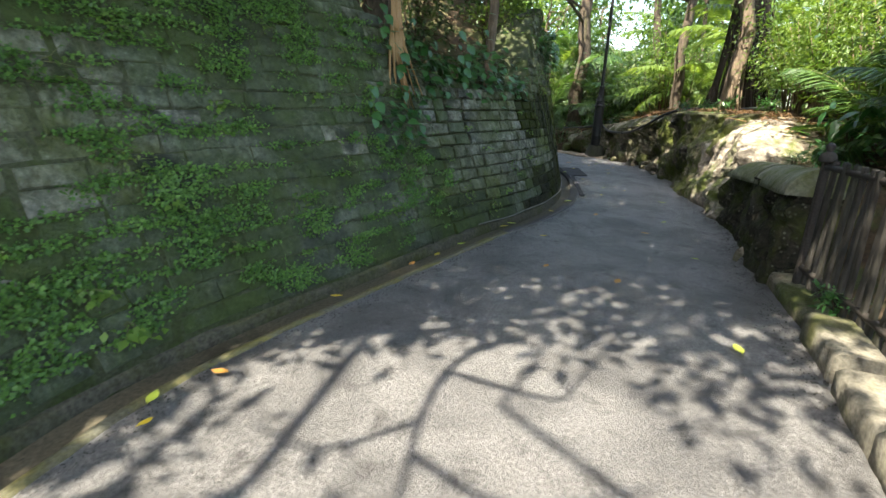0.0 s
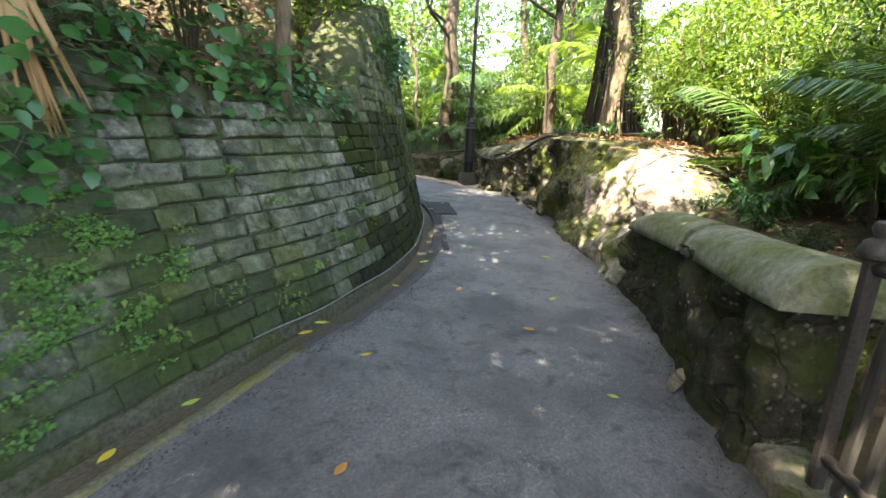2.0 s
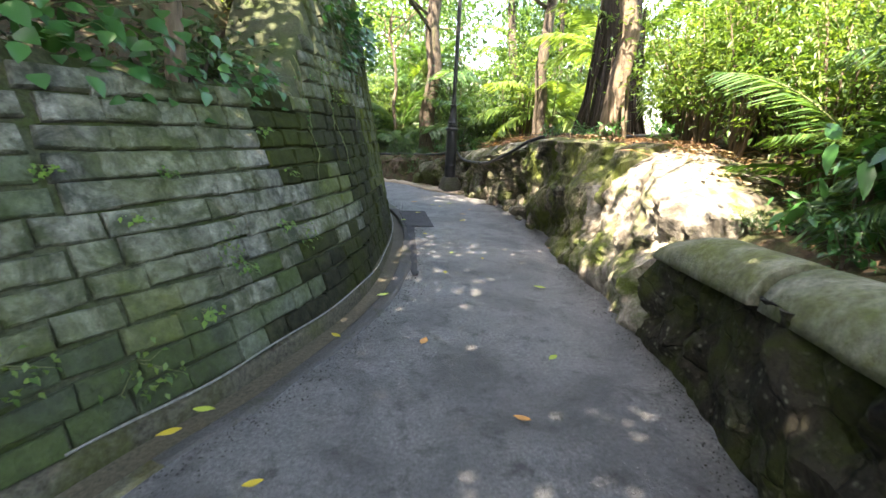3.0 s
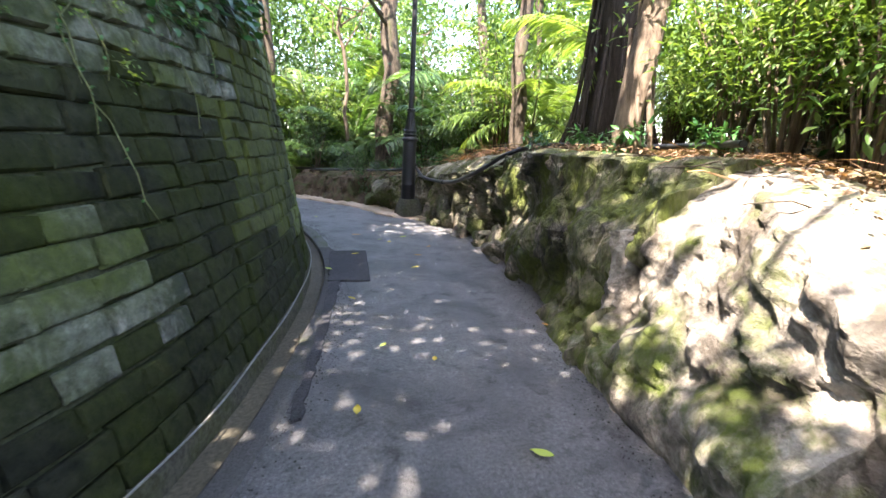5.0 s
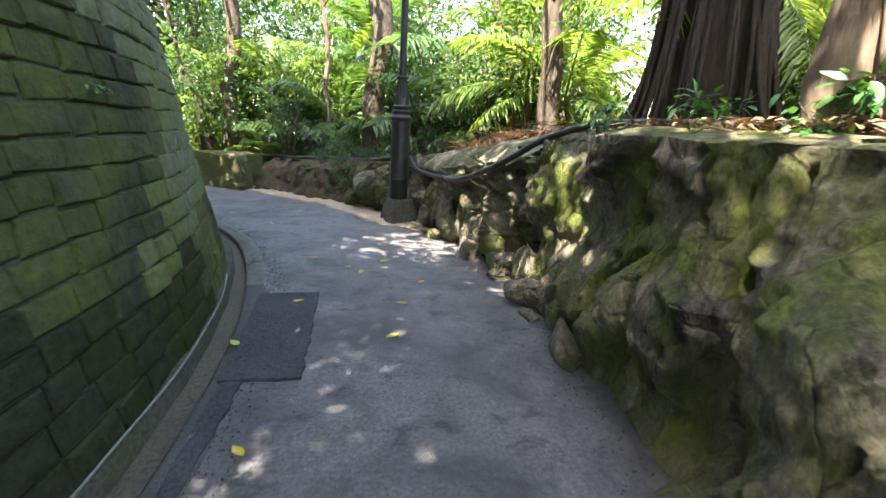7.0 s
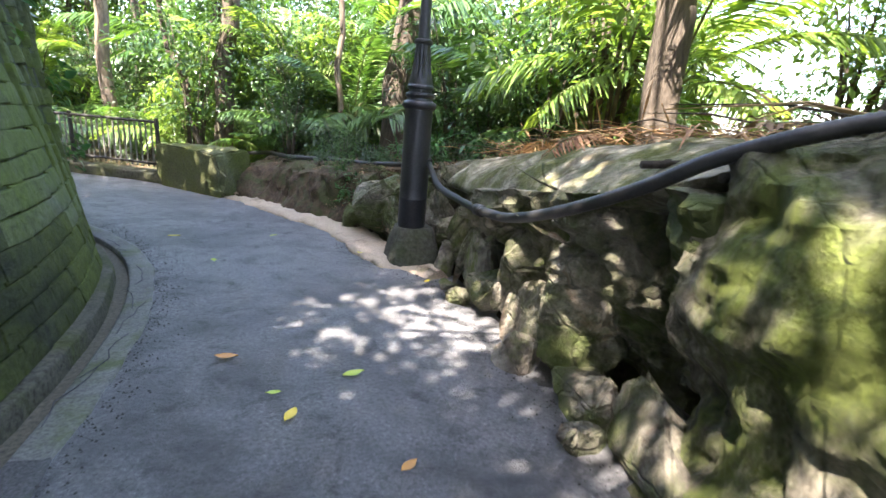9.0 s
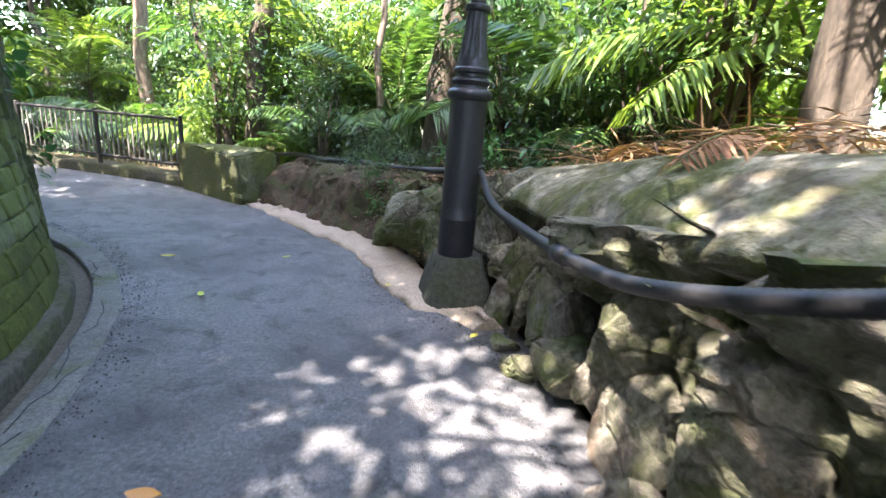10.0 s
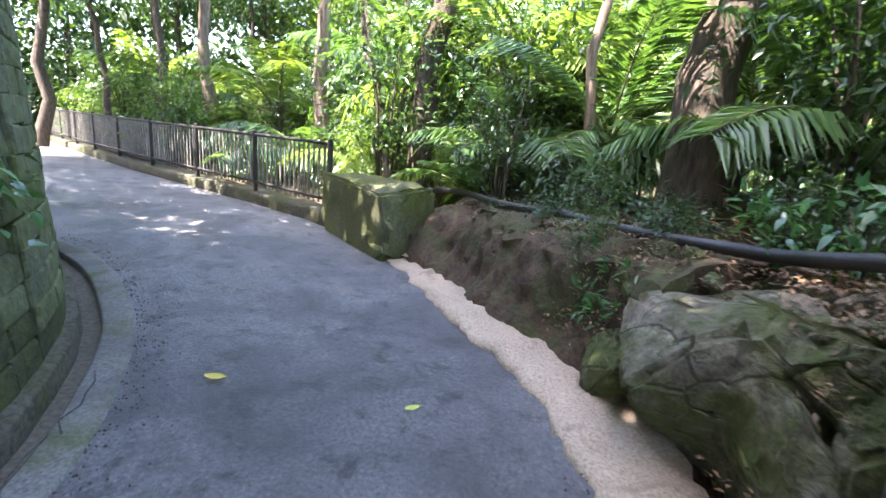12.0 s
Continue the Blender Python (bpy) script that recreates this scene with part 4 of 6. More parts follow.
def build_near_fence():
    line = even(np.array([(1.25, -6.0), (1.75, 0.0), (2.25, 1.6), (2.67, 2.75), (2.96, 3.68)]), 0.11)
    pos, tan, nor, s = line
    fence = empty("path_fence", (3.0, 3.85, 0.1), "dark weathered fence of upright bars with finial posts", "fence")
    inv = Matrix.Translation((-3.0, -3.85, -0.1))
    bar, post = bar_mesh("bar", 0.05, 0.03, 1.0, M_GREYWOOD), bar_mesh("post", 0.058, 0.058, 1.06, M_RUST)
    finial = lathe_mesh("finial", [(0.04, 1.05), (0.058, 1.06), (0.062, 1.08), (0.045, 1.12), (0.018, 1.135), (0.026, 1.15), (0.032, 1.17), (0.026, 1.19), (0.008, 1.2)], M_RUST, 12)
    last = len(pos) - 1
    tops, lows = [], []
    for i, (p, t) in enumerate(zip(pos, tan)):
        turn = Matrix.Translation((p[0], p[1], 0.08)) @ Matrix.Rotation(math.atan2(t[1], t[0]), 4, "Z")
        main = (last - i) % 18 == 0
        ob = part_of("post" if main else "bar", post if main else bar, fence)
        ob.matrix_parent_inverse = inv
        ob.matrix_basis = turn if main else turn @ pose(0, 0, 0.08, random.uniform(-2, 2), random.uniform(-2, 2), 0)
        if main:
            part_of("finial", finial, ob)
        tops.append((p[0], p[1], 1.1))
        lows.append((p[0], p[1], 0.28))
    for name, path in (("top_rail", tops), ("bottom_rail", lows)):
        part_of(name, tube_mesh(name, path, [0.026] * len(path), M_RUST, 6), fence).matrix_parent_inverse = inv


build_near_fence()


# ---- plants ----
def leaf_arrays(P, D, N, L, W, curl=0.12):
    """Blades as four triangles each: base, sides, rib and tip."""
    P, D, N = (np.asarray(a, float) for a in (P, D, N))
    L, W = np.asarray(L, float)[:, None], np.asarray(W, float)[:, None]
    D = D / np.linalg.norm(D, axis=1)[:, None]
    S = np.cross(D, N)
    S /= np.linalg.norm(S, axis=1)[:, None] + 1e-9
    U = np.cross(S, D)
    v = np.stack([P, P + D * L * 0.45 + S * W * 0.5 + U * W * 0.12, P + D * L * 0.45 - S * W * 0.5 + U * W * 0.12, P + D * L * 0.5 - U * L * curl * 0.1, P + D * L - U * L * curl], 1).reshape(-1, 3)
    base = np.arange(len(P))[:, None] * 5
    f = np.concatenate([base + np.array(q) for q in ((0, 3, 1), (0, 2, 3), (3, 4, 1), (3, 2, 4))], 1).reshape(-1, 3)
    return v, f


def crown_arrays(P, D, N, L, W, curl=0.12):
    """Blades of two triangles, folded along the rib."""
    P, D, N = (np.asarray(a, float) for a in (P, D, N))
    L, W = np.asarray(L, float)[:, None], np.asarray(W, float)[:, None]
    D = D / np.linalg.norm(D, axis=1)[:, None]
    S = np.cross(D, N)
    S /= np.linalg.norm(S, axis=1)[:, None] + 1e-9
    U = np.cross(S, D)
    v = np.stack([P, P + D * L * 0.5 + S * W * 0.5 + U * W * 0.15, P + D * L * 0.5 - S * W * 0.5 + U * W * 0.15, P + D * L - U * L * curl], 1).reshape(-1, 3)
    base = np.arange(len(P))[:, None] * 4
    return v, np.concatenate([base + np.array(q) for q in ((0, 3, 1), (0, 2, 3))], 1).reshape(-1, 3)


def broad_arrays(P, D, N, L, W, curl=0.2):
    """Broad heart-shaped blades with a rib of five points and rounded sides."""
    P, D, N = (np.asarray(a, float) for a in (P, D, N))
    L, W = np.asarray(L, float)[:, None], np.asarray(W, float)[:, None]
    D = D / np.linalg.norm(D, axis=1)[:, None]
    S = np.cross(D, N)
    S /= np.linalg.norm(S, axis=1)[:, None] + 1e-9
    U = np.cross(S, D)
    pts = []
    for u, w, lift in ((0.0, 0.0, 0.0), (0.16, 0.40, 0.10), (0.42, 0.52, 0.12), (0.72, 0.32, 0.06), (1.0, 0.0, 0.0)):
        mid = P + D * L * u - U * L * curl * u * u
        pts.append(mid)
        if w:
            pts += [mid + S * W * w + U * W * lift, mid - S * W * w + U * W * lift]
    v = np.stack(pts, 1).reshape(-1, 3)
    base = np.arange(len(P))[:, None] * 11
    tris = [(0, 1, 2), (0, 3, 1)]
    for a in (1, 4):
        tris += [(a, a + 3, a + 4), (a, a + 4, a + 1), (a, a + 2, a + 5), (a, a + 5, a + 3)]
    tris += [(7, 10, 8), (7, 9, 10)]
    f = np.concatenate([base + np.array(q) for q in tris], 1).reshape(-1, 3)
    return v, f


def tri_mesh(name, v, f, material):
    me = bpy.data.meshes.new(name)
    me.vertices.add(len(v))
    me.vertices.foreach_set("co", np.asarray(v, np.float32).ravel())
    me.loops.add(len(f) * 3)
    me.loops.foreach_set("vertex_index", np.asarray(f, np.int32).ravel())
    me.polygons.add(len(f))
    me.polygons.foreach_set("loop_start", np.arange(len(f), dtype=np.int32) * 3)
    me.update(calc_edges=True)
    me.materials.append(material)
    return me


def clump_leaves(rng, centres, per, spread, size, slim=0.42, flat=0.7, blades=leaf_arrays):
    """Leaves in loose clumps round centres."""
    c = np.repeat(np.asarray(centres, float), per, 0)
    n = len(c)
    off = rng.normal(0, 1, (n, 3)) * spread * np.array([1, 1, 0.6])
    D = off + rng.normal(0, 1, (n, 3)) * spread
    D[:, 2] -= 0.35 * spread
    N = rng.normal(0, 1, (n, 3)) * (1 - flat) + np.array([0, 0, 1.0])
    L = size * rng.uniform(0.6, 1.35, n)
    return blades(c + off, D, N, L, L * slim)


def shrub_proto(name, seed, height, width, n_clumps, per, size, material, slim=0.42, stems=7, bare=0.35, bark=M_BARK):
    rng = np.random.default_rng(seed)
    thing = new(name)
    verts, faces, tips = [], [], []
    for k in range(stems):
        a = rng.uniform(0, 6.28)
        lean = rng.uniform(0.15, 0.5) * width
        top = Vector((math.cos(a) * lean, math.sin(a) * lean, height * rng.uniform(0.6, 1.0)))
        path = [Vector((0.06 * math.cos(a), 0.06 * math.sin(a), -0.1)), Vector((top.x * 0.35, top.y * 0.35, top.z * 0.5)), top]
        me = tube_mesh("stem", path, [0.022, 0.016, 0.004], bark, 6, 0.3)
        part_of("stem", me, thing)
        tips.append(top)
    cen = []
    for _ in range(n_clumps):
        t = tips[rng.integers(len(tips))]
        u = rng.uniform(bare, 1.05)
        cen.append((t.x * u + rng.normal(0, width * 0.2), t.y * u + rng.normal(0, width * 0.2), t.z * u + rng.normal(0, height * 0.08)))
    v, f = clump_leaves(rng, cen, per, 0.10 + 0.05 * width, size, slim, 0.7, broad_arrays if size > 0.2 else crown_arrays)
    part_of("foliage", tri_mesh("foliage", v, f, material), thing)
    return thing


def frond_mesh(name, seed, length, leaflets, leaflet, material, arch=0.5, vee=0.5):
    """One pinnate frond along +x, arching down at its end."""
    rng = np.random.default_rng(seed)
    P, D, N, L = [], [], [], []
    spine = []
    for k in range(13):
        u = k / 12
        spine.append((length * (u - 0.12 * u * u), 0.03 * math.sin(u * 3), length * (0.35 * u - arch * u ** 2.2)))
    spine = np.array(spine)
    for k in range(leaflets):
        u = 0.14 + 0.86 * k / (leaflets - 1)
        q = np.array([np.interp(u * 12, range(13), spine[:, i]) for i in range(3)])
        d = np.array([np.interp(min(12, u * 12 + 0.6), range(13), spine[:, i]) for i in range(3)]) - q
        d /= np.linalg.norm(d) + 1e-9
        size = leaflet * (0.45 + 0.75 * math.sin(min(1, u * 1.05) * math.pi * 0.86)) * rng.uniform(0.85, 1.1)
        for s in (-1, 1):
            P.append(q)
            D.append(d * 0.75 + np.array([0, s * 1.0, 0.0]) + np.array([0, 0, -0.25 + 0.3 * vee]) + rng.normal(0, 0.06, 3))
            N.append(np.array([0, -s * 0.35, 1.0]) + rng.normal(0, 0.1, 3))
            L.append(size)
    L = np.array(L)
    v, f = leaf_arrays(P, D, N, L, L * 0.06 + 0.008, 0.3)
    blades = tri_mesh(name, v, f, material)
    rib = tube_mesh("rib", spine, np.linspace(0.011, 0.003, 13) * length ** 0.5, M_STALK, 5)
    return blades, rib


FRONDS = [frond_mesh("frond_blade", 11 + k, ln, n, lf, M_PALM, arch) for k, (ln, n, lf, arch) in enumerate(((1.9, 48, 0.5, 0.55), (1.6, 42, 0.45, 0.75), (2.2, 54, 0.5, 0.4), (1.3, 38, 0.36, 0.6)))]
# Fronds in the lit leaf colour, for palms meant to look sunlit.
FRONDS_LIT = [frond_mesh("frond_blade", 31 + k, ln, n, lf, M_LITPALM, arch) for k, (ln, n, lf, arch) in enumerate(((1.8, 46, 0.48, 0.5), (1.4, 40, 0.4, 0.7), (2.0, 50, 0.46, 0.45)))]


def palm(at, seed, height, count, scale, label, fronds=FRONDS, group="palms in the undergrowth"):
    rng = random.Random(seed)
    thing = empty("palm", at, label, "palm", group)
    if height > 0.05:
        path = [(0, 0, -0.15), (0.03, 0.02, height * 0.5), (0.0, 0.05, height)]
        part_of("trunk", tube_mesh("trunk", path, [0.07, 0.055, 0.05], M_BARK, 8, 0.2), thing)
    for k in range(count):
        blades, rib = fronds[rng.randrange(len(fronds))]
        fr = part_of("frond", rib, thing)
        s = scale * rng.uniform(0.75, 1.15)
        fr.matrix_basis = pose(0, 0, height, rng.uniform(-12, 12), rng.uniform(-58, 8), k * 137.5 + rng.uniform(-20, 20)) @ Matrix.Diagonal((s, s, s, 1))
        part_of("frond_blade", blades, fr)
    return thing


def limb_path(rng, a, b, n=6, wob=0.12):
    a, b = Vector(a), Vector(b)
    ln = (b - a).length
    return [a.lerp(b, k / n) + Vector((rng.gauss(0, 1), rng.gauss(0, 1), 0)) * wob * ln * 0.12 * (0 if k in (0,) else 1) for k in range(n + 1)]


LIT_SPOTS = [((0.2, 1.3), 2.1, 0.84), ((-0.9, 1.6), 1.0, 0.8), ((0.2, -2.0), 2.4, 0.5), ((5.4, 7.8), 1.15, 1.2), ((5.3, 9.5), 0.6, 0.5), ((6.9, 9.7), 1.2, 1.0), ((6.05, 9.7), 0.7, 0.4), ((5.85, 10.9), 0.55, 0.8), ((5.6, 11.9), 0.4, 0.6), ((4.6, 7.0), 0.6, 0.9), ((4.6, 13.95), 0.85, 0.66), ((6.15, 13.4), 1.0, 0.47), ((5.45, 13.4), 0.8, 0.55), ((5.45, 12.5), 0.6, 0.45), ((7.7, 9.7), 1.7, 1.2), ((5.1, 17.0), 0.8, 0.45), ((2.9, 17.4), 0.9, 0.35), ((3.9, 10.6), 0.7, 0.14),
             ((2.1, 19.0), 0.7, 0.5), ((8.6, 7.4), 2.4, 1.0), ((7.0, 15.4), 1.0, 0.6), ((5.2, 6.4), 0.8, 0.5), ((10.9, 11.6), 2.5, 1.1), ((8.6, 15.8), 2.4, 1.2), ((10.2, 15.0), 2.0, 1.2), ((6.3, 20.0), 1.3, 1.0), ((5.45, 10.2), 0.5, 0.36), ((9.4, 17.4), 2.8, 1.1), ((3, 24.5), 4.5, 0.9), ((-2, 27), 3.0, 0.5), ((7.5, 4.0), 2.5, 0.5)]


def gap(p):
    """Whether a place of the canopy lies in one of its gaps: carved along the sun towards LIT_SPOTS."""
    gx, gy = p[0] - SUN.x / SUN.z * p[2], p[1] - SUN.y / SUN.z * p[2]
    best = 0.0
    for (x, y), r, k in LIT_SPOTS:
        d = math.hypot(gx - x, gy - y) / r
        if d < 1.15:
            best = max(best, k * min(1, (1.15 - d) / 0.25))
    return best > 0 and 0.55 * noise.noise(Vector((gx * 1.7, gy * 1.7, 4.0))) + 0.6 * noise.noise(Vector((gx * 4.3, gy * 4.3, 9.0))) > 0.40 - 0.9 * best


def tree(name, base, top, r0, r1, seed, crown, clumps, per, size, leaf_mat, bark, label, group="", spread=0.32, limbs=5, roots=0):
    """A tapered trunk with limbs, aerial roots and a crown of leaf clumps. crown: centre and radii in the world."""
    rng = random.Random(seed)
    nrg = np.random.default_rng(seed)
    base = Vector(base)
    thing = empty(name, base, label, "tree", group)
    top = Vector(top) - base
    path = [Vector((0, 0, -0.3)), Vector((0, 0, 0.0)), Vector((top.x * 0.05, top.y * 0.05, 0.25))] + limb_path(rng, Vector((top.x * 0.1, top.y * 0.1, 0.6)), top, 7, 0.13)
    radii = [r0 * 1.4, r0 * 1.2, r0 * 1.05] + list(np.linspace(r0, r1, 8))
    part_of("trunk", tube_mesh("trunk", path, radii, bark, 14, 0.22, seed * 1.3), thing)
    if crown:
        c, rad = Vector(crown[0]) - base, crown[1]
        cen = []
        while len(cen) < clumps:
            q = np.array([rng.uniform(-1, 1) for _ in range(3)])
            if (q ** 2).sum() > 1 or noise.noise(Vector(q * 1.8) + Vector((seed, 0, 0))) < -0.18:
                continue
            w = Vector((c.x + q[0] * rad[0], c.y + q[1] * rad[1], c.z + q[2] * rad[2]))
            if w.z + base.z > 2.6 and gap(w + base):
                clumps -= 1
                continue
            cen.append(tuple(w))
        v, f = clump_leaves(nrg, cen, per, spread, size, blades=crown_arrays)
        part_of("crown", tri_mesh("crown", v, f, leaf_mat), thing)
        for k in range(limbs):
            end = Vector(cen[rng.randrange(len(cen))])
            start = Vector((top.x, top.y, top.z)) * rng.uniform(0.65, 1.0)
            p = limb_path(rng, start, end, 5, 0.5)
            part_of("limb", tube_mesh("limb", p, np.linspace(min(r1 * 0.7, 0.05), 0.012, 6), bark, 7, 0.2, k), thing)
    for k in range(roots):
        a = rng.uniform(0, 6.28)
        d = Vector((math.cos(a), math.sin(a), 0))
        p = [d * r0 * 0.9 + Vector((top.x * 0.5, top.y * 0.5, rng.uniform(1.5, 3.0))), d * r0 * 1.25 + Vector((0, 0, 0.9)), d * r0 * rng.uniform(1.4, 2.0) + Vector((0, 0, 0.1)), d * r0 * rng.uniform(2.2, 4.5) + Vector((0, 0, -0.05))]
        part_of("aerial_root", tube_mesh("aerial_root", spline(p, 4), [rng.uniform(0.012, 0.03)] * 13, bark, 6, 0.2, k), thing)
    return thing


NEAR = "trees beside the path"
FAR_T = "trees of the forest"
# trees that can be told apart
tree("tree", (6.6, 14.05, stand(6.6, 14.05) - 0.05), (6.95, 14.7, 5.6), 0.14, 0.11, 1, ((4.6, 11.8, 7.2), (3.2, 3.0, 1.2)), 420, 40, 0.19, M_LEAF, M_BARK, "dark leaning tree trunk above the pale slab", NEAR, 0.24)
tree("fig_tree", (7.1, 11.95, stand(7.1, 11.95) - 0.05), (7.2, 12.1, 5.4), 0.42, 0.34, 2, ((4.2, 8.6, 7.4), (3.4, 3.2, 1.2)), 440, 40, 0.19, M_DEEP, M_FIGBARK, "thick dark fig tree hung with aerial roots", NEAR, 0.24, roots=60)
tree("tree", (5.68, 9.65, stand(5.68, 9.65) - 0.05), (5.66, 9.9, 5.4), 0.135, 0.115, 3, ((2.6, 5.8, 7.0), (3.2, 3.0, 1.2)), 440, 40, 0.19, M_LEAF, M_PALEBARK, "pale brown tree with snaking surface roots", NEAR, 0.24, roots=6)
tree("tree", (5.05, 18.9, stand(5.05, 18.9) - 0.05), (5.3, 19.3, 6.2), 0.25, 0.2, 4, ((4.0, 15.6, 7.5), (3.2, 3.2, 1.3)), 440, 40, 0.19, M_LEAF, M_BARK, "tall dark brown tree behind the lamp post", NEAR, 0.24)
tree("tree", (1.9, 20.75, stand(1.9, 20.75) - 0.05), (2.1, 21.1, 5.8), 0.17, 0.14, 5, ((0.6, 16.6, 7.2), (3.3, 3.2, 1.3)), 440, 40, 0.19, M_DEEP, M_BARK, "dark tree trunk behind the mossy boulder", NEAR, 0.24)
tree("tree", (1.6, 20.6, stand(1.6, 20.6) - 0.05), (0.6, 21.0, 4.5), 0.05, 0.035, 6, ((0.4, 21.2, 5.2), (1.4, 1.4, 1.0)), 50, 40, 0.19, M_LEAF, M_BARK, "thin slanting sapling behind the railing", NEAR, 0.24)
tree("tree", (4.2, 19.6, stand(4.2, 19.6) - 0.05), (4.0, 19.8, 5.0), 0.06, 0.04, 7, ((4.0, 20.0, 5.6), (1.4, 1.4, 1.0)), 50, 40, 0.19, M_LEAF, M_PALEBARK, "thin crooked sapling on the bank", NEAR, 0.24)
tree("tree", (0.5, 7.1, stand(0.5, 7.1) - 0.05), (0.75, 7.3, 5.0), 0.07, 0.05, 8, ((-0.8, 4.2, 6.8), (3.0, 3.0, 1.2)), 400, 40, 0.19, M_LEAF, M_PALEBARK, "slim tree growing from the soil above the wall", NEAR, 0.24)
tree("tree", (-1.0, 7.3, stand(-1.0, 7.3) - 0.05), (-0.9, 7.6, 6.0), 0.2, 0.15, 9, ((-3.2, 2.0, 7.2), (3.4, 3.2, 1.2)), 440, 40, 0.19, M_DEEP, M_BARK, "old unseen tree on the slope, added for shade", NEAR, 0.24, roots=14)
tree("tree", (0.4, 11.5, stand(0.4, 11.5) - 0.05), (0.6, 11.6, 7.0), 0.2, 0.15, 10, ((0.6, 10.4, 7.4), (3.4, 3.4, 1.2)), 460, 40, 0.19, M_LEAF, M_BARK, "tall unseen tree on the slope, added for shade", NEAR, 0.24)
slope_tree = tree("tree", (-4.5, 2.0, stand(-4.5, 2.0) - 0.05), (-4.3, 2.0, 8.0), 0.22, 0.15, 11, ((-3.8, -2.0, 7.0), (3.6, 3.4, 1.2)), 400, 40, 0.19, M_LEAF, M_BARK, "tall unseen tree on the slope, added for shade", NEAR, 0.24)
# Unseen limbs overhead, placed to cast a forked branch shadow on the road.
for reach in (((-4.4, 2.0, 6.6), (-3.2, 1.6, 6.3), (-2.19, 0.88, 6.0), (-2.43, 0.38, 6.0), (-2.56, -0.08, 6.0), (-2.62, -0.54, 6.0), (-2.8, -1.3, 6.1)),
              ((-2.56, -0.08, 6.0), (-3.02, -0.29, 6.05), (-3.41, -0.15, 6.1)), ((-2.43, 0.38, 6.0), (-1.9, 0.1, 6.05), (-1.74, 0.23, 6.1), (-1.31, 0.83, 6.15)), ((-2.6, -0.3, 6.0), (-2.2, -0.6, 6.05), (-1.6, -0.5, 6.1))):
    way = spline(reach, 4)
    limb = part_of("limb", tube_mesh("limb", way, np.linspace(0.045 if len(reach) > 5 else 0.026, 0.01, len(way)), M_BARK, 7, 0.2), slope_tree)
    limb.matrix_parent_inverse = Matrix.Translation(-slope_tree.location)
tree("tree", (5.5, 1.5, stand(5.5, 1.5) - 0.05), (5.3, 1.3, 6.5), 0.18, 0.13, 12, ((2.8, 1.2, 7.2), (3.6, 3.4, 1.2)), 420, 40, 0.19, M_LEAF, M_BARK, "tree behind the path fence", NEAR, 0.24)
tree("tree", (7.2, 6.0, stand(7.2, 6.0) - 0.05), (7.4, 6.2, 5.5), 0.14, 0.1, 13, ((6.0, 4.4, 6.6), (2.7, 2.7, 1.2)), 260, 40, 0.19, M_LEAF, M_BARK, "slim tree among the ferns", NEAR, 0.24)
# Out of view behind the start and at the bend: added to block sun.
tree("tree", (4.5, -4.0, stand(4.5, -4.0) - 0.05), (4.2, -4.0, 6.5), 0.18, 0.13, 14, ((1.0, -3.8, 7.0), (3.6, 3.4, 1.2)), 380, 40, 0.19, M_LEAF, M_BARK, "unseen tree behind the start, added for shade", NEAR, 0.24)
tree("tree", (-3.0, 16.5, stand(-3.0, 16.5) - 0.05), (-3.0, 16.3, 6.5), 0.18, 0.13, 15, ((-3.2, 16.0, 7.2), (3.4, 3.4, 1.2)), 380, 40, 0.19, M_LEAF, M_BARK, "unseen tree at the bend, added for shade", NEAR, 0.24)
tree("tree", (-1.0, 23.5, stand(-1.0, 23.5) - 0.05), (-1.2, 23.3, 6.5), 0.15, 0.11, 16, ((-1.4, 20.6, 7.4), (3.4, 3.2, 1.2)), 380, 40, 0.19, M_LEAF, M_PALEBARK, "tree behind the iron railing", NEAR, 0.24)


def clearing(x, y):
    """The open slope east of the slab, where the sky shows."""
    a = math.degrees(math.atan2(x - 4.2, y - 11.2))
    b = math.degrees(math.atan2(x - 2.5, y - 5.0))
    return (38 < a < 57 and x > 7.5) or (17 < b < 21 and y > 24)


# Another unseen crown, added to keep the far left of the road shaded.
tree("tree", (-7.0, 17.0, stand(-7.0, 17.0) - 0.05), (-7.2, 17.2, 6.5), 0.17, 0.12, 17, ((-8.0, 19.6, 7.2), (3.6, 3.2, 1.3)), 380, 40, 0.19, M_LEAF, M_BARK, "unseen tree at the bend, added for shade", NEAR, 0.24)
tree("tree", (-5.0, 25.0, stand(-5.0, 25.0) - 0.05), (-5.2, 24.8, 6.5), 0.16, 0.12, 18, ((-6.0, 22.6, 7.2), (3.4, 3.2, 1.4)), 380, 40, 0.19, M_LEAF, M_PALEBARK, "tree behind the iron railing", NEAR, 0.24)
# Unseen crown that closes a leak of sun onto the road.
tree("tree", (-0.8, 13.9, stand(-0.8, 13.9) - 0.05), (-0.6, 13.8, 6.6), 0.17, 0.12, 19, ((0.9, 13.6, 7.4), (3.0, 2.6, 1.3)), 380, 40, 0.19, M_LEAF, M_BARK, "unseen tree on the slope, added for shade", NEAR, 0.24)
rng = random.Random(5)
